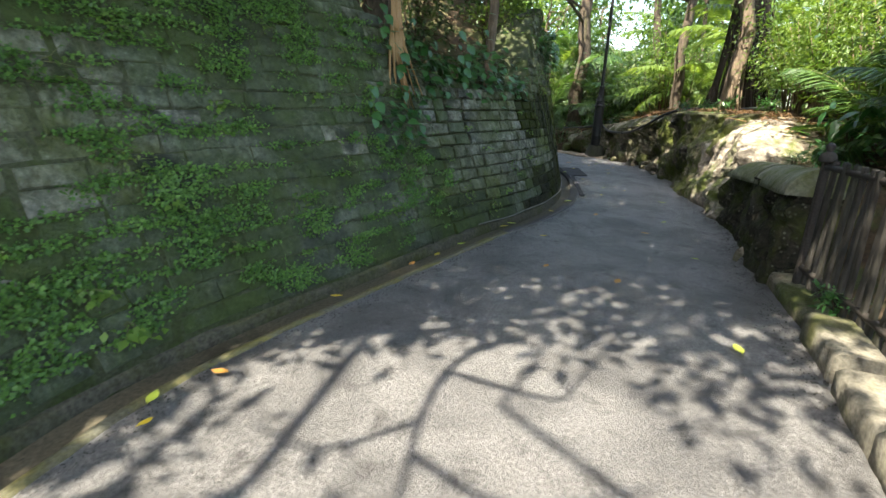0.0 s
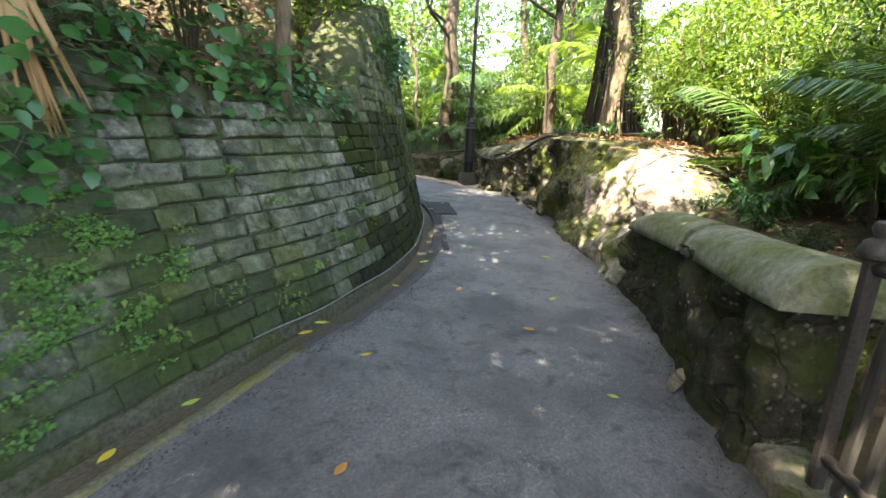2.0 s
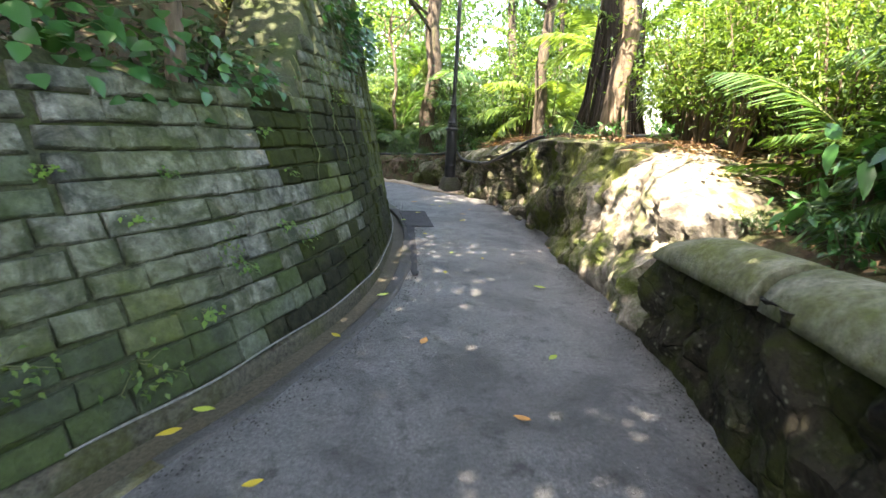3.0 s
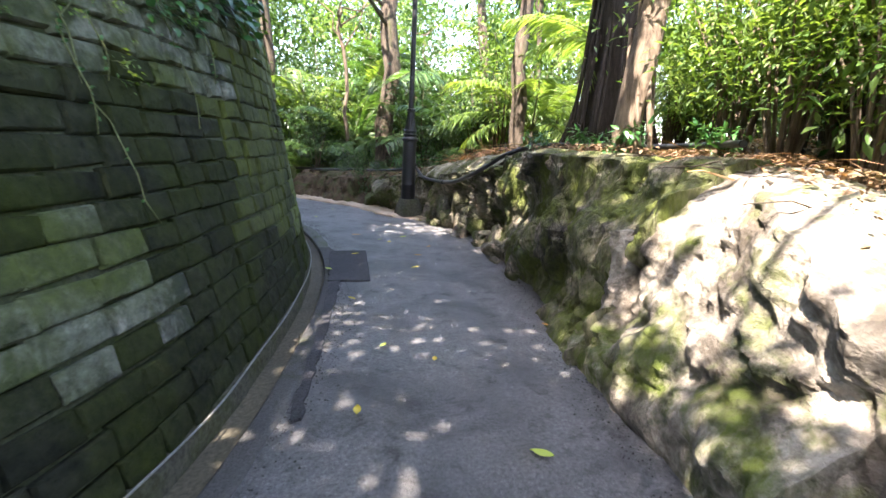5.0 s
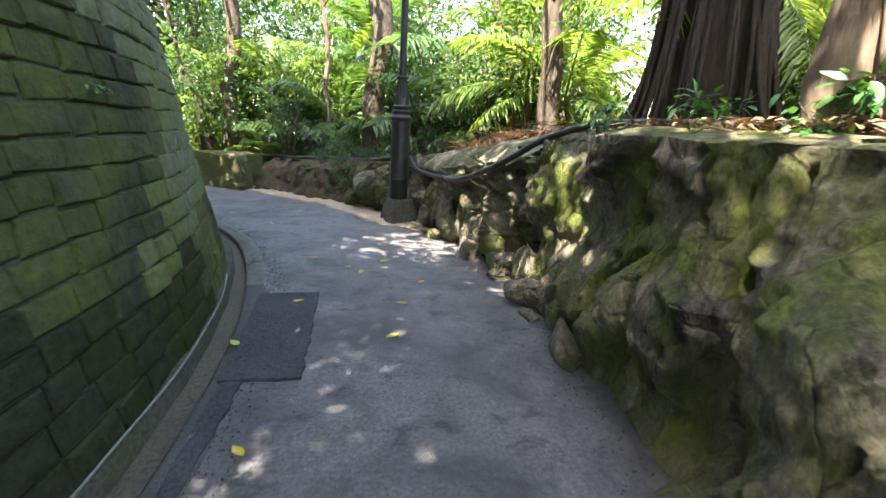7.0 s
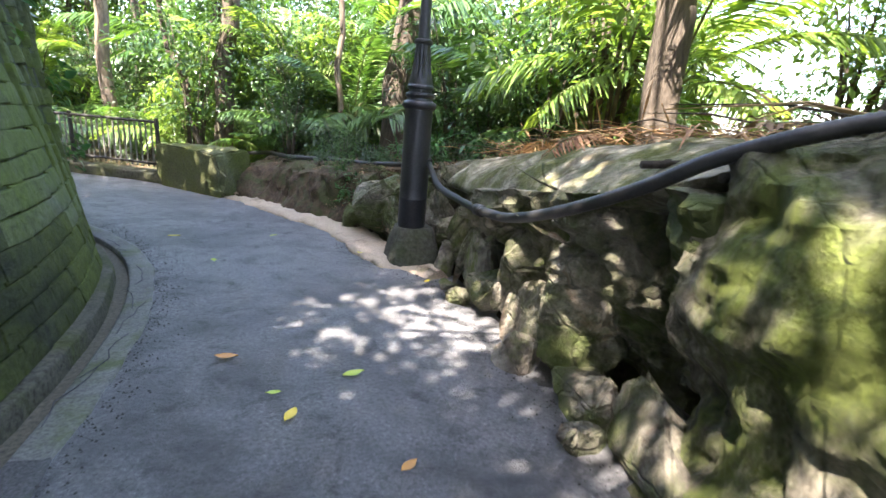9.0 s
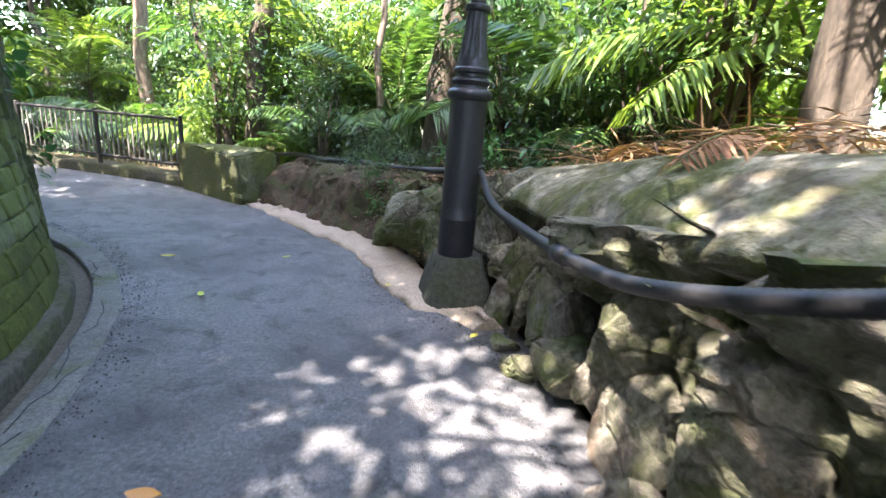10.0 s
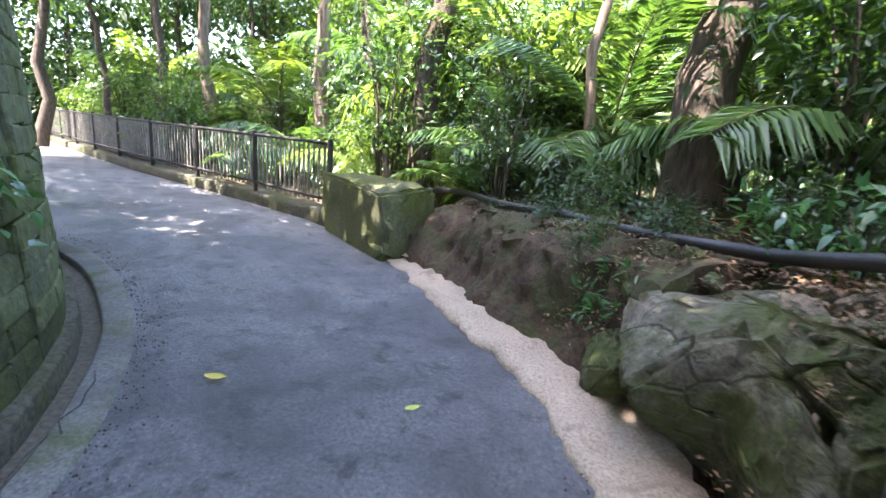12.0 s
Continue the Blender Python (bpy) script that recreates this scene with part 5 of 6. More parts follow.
for k in range(44):
    x, y = rng.uniform(7.5, 22), rng.uniform(4, 34)
    if k >= 18:
        x, y = rng.uniform(-14, 8), rng.uniform(25, 36)
    if k >= 34:
        x, y = rng.uniform(-18, -6), rng.uniform(24, 34)
    if clearing(x, y):
        continue
    z = stand(x, y)
    h = rng.uniform(5, 8)
    tree("tree", (x, y, z), (x + rng.uniform(-0.6, 0.6), y + rng.uniform(-0.6, 0.6), z + h), rng.uniform(0.07, 0.2), 0.06, 40 + k, ((x, y, z + h + 0.3), (rng.uniform(1.6, 2.8), rng.uniform(1.6, 2.8), rng.uniform(1.4, 2.6))), 70, 22, 0.24,
         M_LEAF if k % 3 else M_BRIGHT, M_PALEBARK if k % 4 == 0 else M_BARK, "forest tree with a dense green crown", FAR_T, 0.36, 4)

# undergrowth
PROTOS = [shrub_proto("shrub", 1, 1.3, 1.0, 60, 18, 0.09, M_LEAF), shrub_proto("shrub", 2, 1.8, 1.2, 76, 18, 0.1, M_BRIGHT), shrub_proto("shrub", 3, 0.8, 0.9, 44, 18, 0.085, M_DEEP),
          shrub_proto("shrub", 4, 2.4, 1.5, 105, 18, 0.11, M_LEAF), shrub_proto("shrub", 5, 1.0, 0.9, 18, 9, 0.26, M_GLOSSY, 0.36), shrub_proto("shrub", 6, 2.0, 1.3, 80, 18, 0.105, M_DEEP), shrub_proto("shrub", 7, 2.7, 1.7, 150, 17, 0.115, M_BRIGHT, 0.3, 14, 0.5, M_PALEBARK), shrub_proto("shrub", 8, 3.4, 1.9, 180, 17, 0.12, M_DEEP, 0.34, 10)]
SHRUB_LABELS = ["leafy green shrub on the forest floor", "bright sunlit shrub with young leaves", "low dark green shrub on the soil", "tall leafy bush among the trees", "broad-leaved plant with large glossy leaves", "tall dark bush in the shade", "many-stemmed sunlit bush with slender leaves", "tall dense dark green bush of the forest"]
for p, lb in zip(PROTOS, SHRUB_LABELS):
    tagged(p, lb, "shrub", "shrubs of the undergrowth")


def shrub(k, x, y, s, z=None):
    m = pose(x, y, (stand(x, y) if z is None else z) - 0.03, 0, 0, rng.uniform(0, 360)) @ Matrix.Diagonal((s, s, s * rng.uniform(0.85, 1.15), 1))
    ob = copy_thing(PROTOS[k], Matrix())
    ob.matrix_world = m
    return ob


for k in range(230):
    x, y = rng.uniform(5.6, 17), rng.uniform(2.5, 30)
    dr = x - np.interp(y, ROAD_LINE[0][:520, 1], ROAD_LINE[0][:520, 0])
    if y > 18 and rng.random() < 0.5:
        x = rng.uniform(-14, 6)
        y = rng.uniform(20.8 + max(0, -x) * 0.5, 32)
    elif dr < 1.9 or (dr < 3.2 and 7 < y < 15):
        continue
    if not clearing(x, y) or k % 6 == 0:
        shrub(rng.choice((0, 1, 1, 2, 3, 4, 5, 1, 3)), x, y, rng.uniform(0.8, 1.4))
for x, y, k, s in ((4.7, 3.6, 0, 1.0), (5.3, 4.4, 0, 1.0), (6.2, 4.6, 3, 1.0), (6.0, 6.6, 1, 0.9), (4.2, 2.6, 3, 0.9), (6.3, 7.6, 1, 1.0), (7.0, 8.6, 3, 1.0), (7.2, 7.2, 1, 1.1), (6.6, 16.0, 5, 1.1), (6.2, 17.2, 2, 1.2),
                   (4.1, 18.8, 2, 0.9), (3.3, 19.3, 5, 0.7), (3.0, 20.4, 5, 1.0), (1.2, 21.2, 1, 0.9), (5.9, 18.2, 5, 1.1), (4.3, 20.6, 0, 1.2), (3.6, 21.6, 3, 1.1), (0.0, 22.4, 0, 1.1),
                   (6.3, 8.7, 6, 0.85), (6.9, 8.3, 6, 0.95), (6.7, 9.5, 6, 0.9), (6.0, 7.9, 6, 0.75), (7.5, 9.0, 6, 1.0), (7.3, 7.5, 6, 1.0), (6.4, 7.0, 6, 0.8), (5.7, 6.7, 6, 0.6), (8.3, 8.4, 7, 1.0), (8.6, 10.2, 7, 1.0), (8.2, 6.4, 7, 1.0),
                   (5.4, 5.5, 6, 0.7), (6.1, 5.9, 7, 0.7), (4.9, 4.7, 6, 0.65), (5.9, 4.9, 7, 0.8), (5.2, 3.8, 7, 0.7), (4.6, 4.2, 4, 0.7), (5.0, 5.9, 4, 0.75), (4.4, 3.2, 7, 0.6), (3.9, 2.4, 7, 0.6), (3.5, 1.4, 7, 0.6), (7.0, 4.0, 7, 1.0),
                   (3.3, 21.0, 7, 0.9), (4.7, 21.4, 7, 1.0), (2.6, 22.4, 7, 1.0), (6.0, 21.6, 7, 1.0), (1.0, 23.0, 7, 0.9), (3.9, 23.4, 7, 1.2), (5.2, 24.4, 7, 1.2), (7.4, 22.6, 7, 1.1), (7.2, 18.2, 7, 0.8), (8.3, 19.6, 7, 1.0), (6.9, 19.8, 7, 0.9),
                   (-0.8, 24.8, 7, 1.0), (-3.0, 26.6, 7, 1.0)):
    shrub(k, x, y, s)
for p in PROTOS:
    p.location = (9 + 1.5 * PROTOS.index(p), 22 + PROTOS.index(p), stand(9 + 1.5 * PROTOS.index(p), 22 + PROTOS.index(p)) - 0.03)

palm((6.6, 16.9, stand(6.6, 16.9)), 1, 0.5, 14, 1.0, "feathery green palm behind the lamp post")
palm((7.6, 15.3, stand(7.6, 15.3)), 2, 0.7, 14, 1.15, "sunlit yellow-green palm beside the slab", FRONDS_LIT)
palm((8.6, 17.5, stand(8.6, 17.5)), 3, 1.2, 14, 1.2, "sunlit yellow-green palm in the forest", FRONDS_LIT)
palm((3.6, 20.4, stand(3.6, 20.4)), 4, 0.5, 12, 1.0, "dark feathery palm on the bank")
palm((2.9, 19.6, stand(2.9, 19.6)), 5, 0.2, 10, 0.7, "dark young palm beside the mossy boulder")
palm((0.6, 22.2, stand(0.6, 22.2)), 6, 0.4, 12, 1.0, "sunlit palm behind the railing", FRONDS_LIT)
palm((-2.0, 24.0, stand(-2.0, 24.0)), 7, 0.5, 12, 1.2, "feathery palm behind the railing")
palm((-5.5, 26.5, stand(-5.5, 26.5)), 8, 0.6, 12, 1.3, "feathery palm behind the railing")
palm((5.9, 20.4, stand(5.9, 20.4)), 9, 0.9, 14, 1.2, "feathery green palm in the shade")
palm((6.6, 5.3, stand(6.6, 5.3)), 10, 0.5, 12, 0.9, "green palm behind the round-topped wall")
palm((5.3, 5.3, stand(5.3, 5.3)), 21, 0.25, 13, 0.62, "fern-like young palm behind the low wall")
palm((5.6, 6.2, stand(5.6, 6.2)), 22, 0.3, 13, 0.7, "fern-like young palm behind the low wall")
palm((5.0, 4.3, stand(5.0, 4.3)), 23, 0.3, 12, 0.7, "fern-like young palm behind the path fence")
palm((8.4, 9.0, stand(8.4, 9.0)), 11, 0.8, 14, 1.2, "green palm among the trees")
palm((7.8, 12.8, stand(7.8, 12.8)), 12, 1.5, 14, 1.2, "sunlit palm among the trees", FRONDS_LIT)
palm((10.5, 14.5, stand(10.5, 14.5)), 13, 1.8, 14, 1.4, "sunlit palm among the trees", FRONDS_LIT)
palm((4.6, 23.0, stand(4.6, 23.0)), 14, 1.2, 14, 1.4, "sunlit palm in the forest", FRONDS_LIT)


# Every second palm takes the fronds with sunlight in their colour.
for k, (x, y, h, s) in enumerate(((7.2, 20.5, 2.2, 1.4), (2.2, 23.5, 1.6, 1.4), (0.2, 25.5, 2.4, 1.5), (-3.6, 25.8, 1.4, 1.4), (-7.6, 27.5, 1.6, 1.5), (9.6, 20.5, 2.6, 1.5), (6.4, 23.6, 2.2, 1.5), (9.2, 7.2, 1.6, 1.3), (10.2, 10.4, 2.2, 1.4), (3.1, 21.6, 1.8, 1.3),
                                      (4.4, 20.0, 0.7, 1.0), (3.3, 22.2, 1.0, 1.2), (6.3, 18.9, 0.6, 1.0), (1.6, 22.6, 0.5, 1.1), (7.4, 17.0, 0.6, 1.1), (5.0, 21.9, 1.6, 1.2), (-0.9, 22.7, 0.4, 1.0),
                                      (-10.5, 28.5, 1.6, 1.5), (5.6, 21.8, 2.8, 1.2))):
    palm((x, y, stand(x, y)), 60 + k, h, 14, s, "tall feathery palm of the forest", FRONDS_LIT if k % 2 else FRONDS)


def far_woods():
    nrg = np.random.default_rng(77)
    cen = []
    while len(cen) < 4600:
        a = nrg.uniform(-1.5, 1.5)
        r = nrg.uniform(26, 46)
        x, y = 4 + r * math.sin(a), 10 + r * math.cos(a)
        z = -0.3 + 13 * nrg.uniform(0, 1) ** 1.1
        if (noise.noise(Vector((a * 7, z * 0.45, r * 0.1))) < -0.2 and z > 4) or (clearing(x, y) and z > (0.8 if x > 20 else 5)):
            continue
        cen.append((x, y, z))
    v, f = clump_leaves(nrg, cen, 34, 0.8, 0.5, blades=crown_arrays)
    tagged(new("far_woods", tri_mesh("far_woods", v, f, M_LEAF)), "distant dense green woods", "woods", kind="stuff")


far_woods()


# ---- plants on the left slope and on the wall ----
for x, y, k, s in ((-1.6, 5.6, 5, 0.9), (-0.6, 6.6, 2, 0.9), (0.0, 6.9, 4, 0.7), (-1.9, 6.8, 3, 1.0), (0.6, 7.9, 2, 0.9), (-0.5, 8.6, 5, 1.0), (0.9, 9.6, 3, 1.0), (-2.6, 4.2, 5, 1.0), (-3.4, 2.2, 3, 1.0), (-0.6, 10.5, 3, 1.1), (0.8, 12.4, 5, 1.0),
                   (0.2, 14.2, 3, 1.0), (-1.0, 15.4, 5, 1.0), (-2.6, 15.9, 1, 1.0), (-5.0, 16.6, 3, 1.1), (-7.5, 17.4, 5, 1.1), (-4.0, 13.5, 3, 1.2), (-2.2, 12.4, 5, 1.2), (-1.5, 8.0, 5, 1.1), (-9.5, 18.2, 3, 1.2), (1.25, 10.6, 1, 0.9), (1.45, 12.2, 1, 0.9), (1.35, 13.6, 0, 0.9), (1.0, 14.8, 1, 0.8), (0.9, 9.3, 1, 0.8), (0.3, 15.8, 0, 0.8)):
    shrub(k, x, y, s)


def wall_index(y):
    return int(np.argmin(np.abs(WALL_LINE[0][:275, 1] - y)))


def wall_normal(i):
    n = Vector((*WALL_LINE[2][i], float(batter(WALL_LINE[0][i, 1]))))
    return n.normalized()


def creeper_sheet():
    """Small creeping leaves that follow the joints of the wall, thick near its old end."""
    nrg = np.random.default_rng(9)
    P, D, N, L = [], [], [], []
    tries = 0
    while len(P) < 52000 and tries < 110000:
        tries += 1
        y = nrg.uniform(-1.0, 9.5)
        z = nrg.uniform(0.1, 3.2)
        i = wall_index(y)
        if z > wall_top(WALL_LINE[0][i, 1]) - 0.05:
            continue
        row = (z - 0.06) / 0.139
        near_joint = math.exp(-((row - round(row)) / 0.16) ** 2)
        dens = 0.55 * noise.noise(Vector((y * 0.9, z * 1.1, 2.0))) + 0.8 * noise.noise(Vector((y * 3.6, z * 6.5, 5.0)))
        limit = 0.24 + 0.3 * max(0, y - 4.1) + 0.22 * max(0.0, min(1.0, 2.9 - y)) * (z > 0.8) - 0.08 * max(0.0, min(1.0, 5.6 - y)) - 0.34 * near_joint + (0.14 if z < 0.6 else 0)
        if dens < limit:
            continue
        n = wall_normal(i)
        t = Vector((*WALL_LINE[1][i], 0))
        m = 4
        c = wall_point(i, z, 0.02) + t * nrg.uniform(-0.05, 0.05)
        for _ in range(m):
            P.append(c + t * nrg.normal(0, 0.025) + Vector((0, 0, nrg.normal(0, 0.015))) + n * nrg.uniform(0.0, 0.03))
            D.append(t * nrg.normal(0, 1) + Vector((0, 0, nrg.normal(-0.2, 0.7))) + n * 0.4)
            N.append(n + Vector((0, 0, 0.6)) + Vector(nrg.normal(0, 0.3, 3)))
            L.append(nrg.uniform(0.013, 0.034))
    L = np.array(L)
    v, f = leaf_arrays(P, D, N, L, L * 0.75)
    tagged(new("creeper", tri_mesh("creeper", v, f, M_CREEPER)), "small green creeping leaves along the wall's joints", "creeper", kind="stuff")


creeper_sheet()


def sprig_proto(name, seed, count, size, spread, material, hang=0.4, slim=0.6):
    nrg = np.random.default_rng(seed)
    P, D, N, L = [], [], [], []
    thing = new(name)
    for k in range(count):
        q = np.array([nrg.normal(0, spread), nrg.uniform(0.01, 0.10 + spread * 0.5), nrg.normal(-hang * spread, spread * 0.6)])
        P.append(q)
        D.append((nrg.normal(0, 0.6), 0.7, nrg.normal(-0.3, 0.4)))
        N.append((nrg.normal(0, 0.3), 0.55, 1.0))
        L.append(size * nrg.uniform(0.6, 1.2))
    L = np.array(L)
    v, f = (broad_arrays if size > 0.1 else leaf_arrays)(P, D, N, L, L * slim, 0.2)
    part_of("foliage", tri_mesh("foliage", v, f, material), thing)
    for k in range(4):
        e = P[nrg.integers(len(P))]
        part_of("stem", tube_mesh("stem", [(0, -0.05, 0), (e[0] * 0.4, 0.05, e[2] * 0.3), tuple(e)], [0.004, 0.003, 0.002], M_STALK, 5), thing)
    return thing


SPRIGS = [sprig_proto("wall_plant", 1, 26, 0.05, 0.07, M_FERN), sprig_proto("wall_plant", 2, 16, 0.06, 0.05, M_FERN, 0.8), sprig_proto("wall_plant", 3, 34, 0.045, 0.10, M_BRIGHT),
          sprig_proto("leafy_vine", 4, 30, 0.11, 0.20, M_GLOSSY, 0.5, 0.75), sprig_proto("leafy_vine", 5, 46, 0.12, 0.26, M_GLOSSY, 0.4, 0.75)]
for k, sp in enumerate(SPRIGS):
    tagged(sp, "small fern-like weed rooted in a wall joint" if k < 3 else "hanging vine with broad heart-shaped green leaves", "plant" if k < 3 else "vine", "weeds on the wall" if k < 3 else "vines on the wall")


def on_wall(k, y, z, s, turn=0.0, out=0.01):
    i = wall_index(y)
    p = wall_point(i, z, out)
    t, n = WALL_LINE[1][i], WALL_LINE[2][i]
    m = Matrix(((t[0], n[0], 0, p.x), (t[1], n[1], 0, p.y), (0, 0, 1, p.z), (0, 0, 0, 1)))
    ob = copy_thing(SPRIGS[k], Matrix())
    ob.matrix_world = m @ pose(0, 0, 0, 0, turn, 0) @ Matrix.Diagonal((s, s, s, 1))


wrng = random.Random(21)
for y, z, s in ((2.3, 0.5, 1.3), (2.45, 0.28, 1.6), (2.9, 0.9, 1.2), (3.1, 0.55, 1.0), (2.7, 1.15, 1.0), (3.6, 0.75, 1.1), (3.3, 1.5, 1.2), (2.5, 1.7, 1.3), (2.9, 1.95, 1.3), (4.2, 1.0, 1.0), (4.5, 0.5, 0.9), (4.9, 1.1, 0.9), (5.2, 0.6, 1.2), (5.3, 0.35, 1.3),
                (5.6, 0.5, 1.2), (5.5, 0.9, 0.8), (6.3, 0.45, 1.0), (6.5, 0.75, 1.0), (6.6, 0.62, 1.2), (7.0, 0.8, 1.0), (7.2, 0.7, 1.0), (6.1, 1.0, 0.8), (6.4, 1.2, 0.8), (7.3, 1.15, 0.8), (7.1, 1.45, 0.8), (5.9, 1.25, 0.8), (6.0, 0.3, 1.3), (8.6, 1.8, 0.9),
                (9.4, 2.2, 1.0), (10.9, 1.55, 0.7), (4.0, 1.6, 1.2), (3.8, 2.1, 1.3), (4.6, 1.7, 1.1), (3.0, 2.4, 1.4), (2.2, 2.2, 1.4), (1.9, 1.5, 1.2), (1.7, 0.9, 1.2), (3.5, 2.5, 1.3)):
    on_wall(wrng.randrange(3), y, z, s * 0.8, wrng.uniform(-25, 25))
for y, z, s, k in ((4.75, 1.52, 1.0, 4), (5.0, 1.5, 0.9, 3), (5.3, 2.0, 1.1, 4), (5.7, 2.1, 1.0, 3), (6.1, 2.0, 1.0, 4), (5.15, 2.35, 1.0, 4), (5.55, 1.85, 0.8, 3), (6.6, 1.85, 0.8, 3), (7.0, 1.95, 0.7, 4), (6.3, 2.3, 1.1, 4), (7.3, 1.85, 0.6, 3), (9.3, 2.75, 0.8, 4), (9.9, 2.6, 0.9, 4), (10.6, 2.9, 0.9, 3), (8.9, 2.7, 0.7, 3), (9.7, 2.9, 1.0, 3), (10.1, 2.75, 0.9, 4), (10.3, 2.5, 0.8, 3), (9.4, 2.5, 0.7, 3), (15.4, 2.4, 0.9, 3), (15.5, 1.6, 0.8, 3), (15.6, 1.0, 0.7, 3), (15.3, 2.9, 1.0, 4)):
    on_wall(k, y, z, s, wrng.uniform(-20, 20), 0.03)
for k, sp in enumerate(SPRIGS):
    i = wall_index(8.0 + 0.35 * k)
    p = wall_point(i, 1.9 + 0.1 * k, 0.01)
    t, n = WALL_LINE[1][i], WALL_LINE[2][i]
    sp.matrix_world = Matrix(((t[0], n[0], 0, p.x), (t[1], n[1], 0, p.y), (0, 0, 1, p.z), (0, 0, 0, 1))) @ Matrix.Diagonal((0.5, 0.5, 0.5, 1))


def dead_frond():
    thing = empty("dead_frond", (-0.55, 5.45, 2.45), "dry orange-brown palm frond hanging down the wall", "dead frond")
    nrg = np.random.default_rng(3)
    for k in range(18):
        a = nrg.normal(0, 0.05)
        ln = nrg.uniform(0.75, 1.2)
        e = Vector((0.16 + a * 1.2 + nrg.normal(0, 0.03), -0.05 + a * 0.8 + nrg.normal(0, 0.03), -ln))
        path = [Vector((nrg.normal(0, 0.015), nrg.normal(0, 0.015), 0.35)), Vector((a * 0.6 + 0.03, a * 0.4, -ln * 0.4)), e]
        part_of("strand", tube_mesh("strand", path, [0.012, 0.017, 0.004], M_STRAW, 5), thing)


dead_frond()


def hanging_vines():
    """Thin bare and small-leaved vines that hang down the wall."""
    nrg = np.random.default_rng(17)
    for y0, y1, z0, z1, leaves in ((7.7, 7.68, 2.0, 1.0, 12), (7.85, 7.75, 2.05, 1.35, 26), (8.35, 8.32, 2.2, 1.45, 34), (8.25, 8.45, 2.0, 1.02, 5), (8.55, 8.5, 2.3, 1.7, 22), (9.6, 9.55, 2.6, 1.8, 18), (10.4, 10.42, 2.8, 2.0, 20), (9.1, 9.14, 2.4, 1.5, 8)):
        pts = []
        for k in range(9):
            u = k / 8
            i = wall_index(y0 + (y1 - y0) * u)
            pts.append(wall_point(i, z0 + (z1 - z0) * u, 0.03 + 0.02 * math.sin(k * 1.3)) + Vector((0, 0.012 * math.sin(k * 2.1), 0)))
        thing = empty("hanging_vine", pts[0], "thin vine with tiny leaves hanging down the wall", "vine", "thin vines on the wall")
        part_of("stem", tube_mesh("stem", [p - pts[0] for p in pts], [0.004] * 9, M_STALK, 5), thing)
        P = [pts[int(a)].lerp(pts[min(8, int(a) + 1)], a % 1) - pts[0] for a in nrg.uniform(1, 8, leaves)]
        n = wall_normal(wall_index(y0))
        v, f = leaf_arrays(P, nrg.normal(0, 1, (leaves, 3)), nrg.normal(0, 0.4, (leaves, 3)) + np.array(n), nrg.uniform(0.015, 0.032, leaves), np.full(leaves, 0.018))
        part_of("foliage", tri_mesh("foliage", v, f, M_GLOSSY), thing)


hanging_vines()


def weep_pipe():
    thing = empty("weep_pipe", wall_point(wall_index(2.1), 0.62, 0.0), "short clay weep pipe set in the wall", "pipe")
    i = wall_index(2.1)
    n = Vector((*WALL_LINE[2][i], 0))
    prof = [(0.034, -0.06), (0.034, 0.02), (0.026, 0.022), (0.024, -0.05)]
    me = lathe_mesh("pipe", prof, M_KERB, 16)
    ob = part_of("pipe", me, thing)
    ob.matrix_basis = n.to_track_quat("Z", "Y").to_matrix().to_4x4()


weep_pipe()


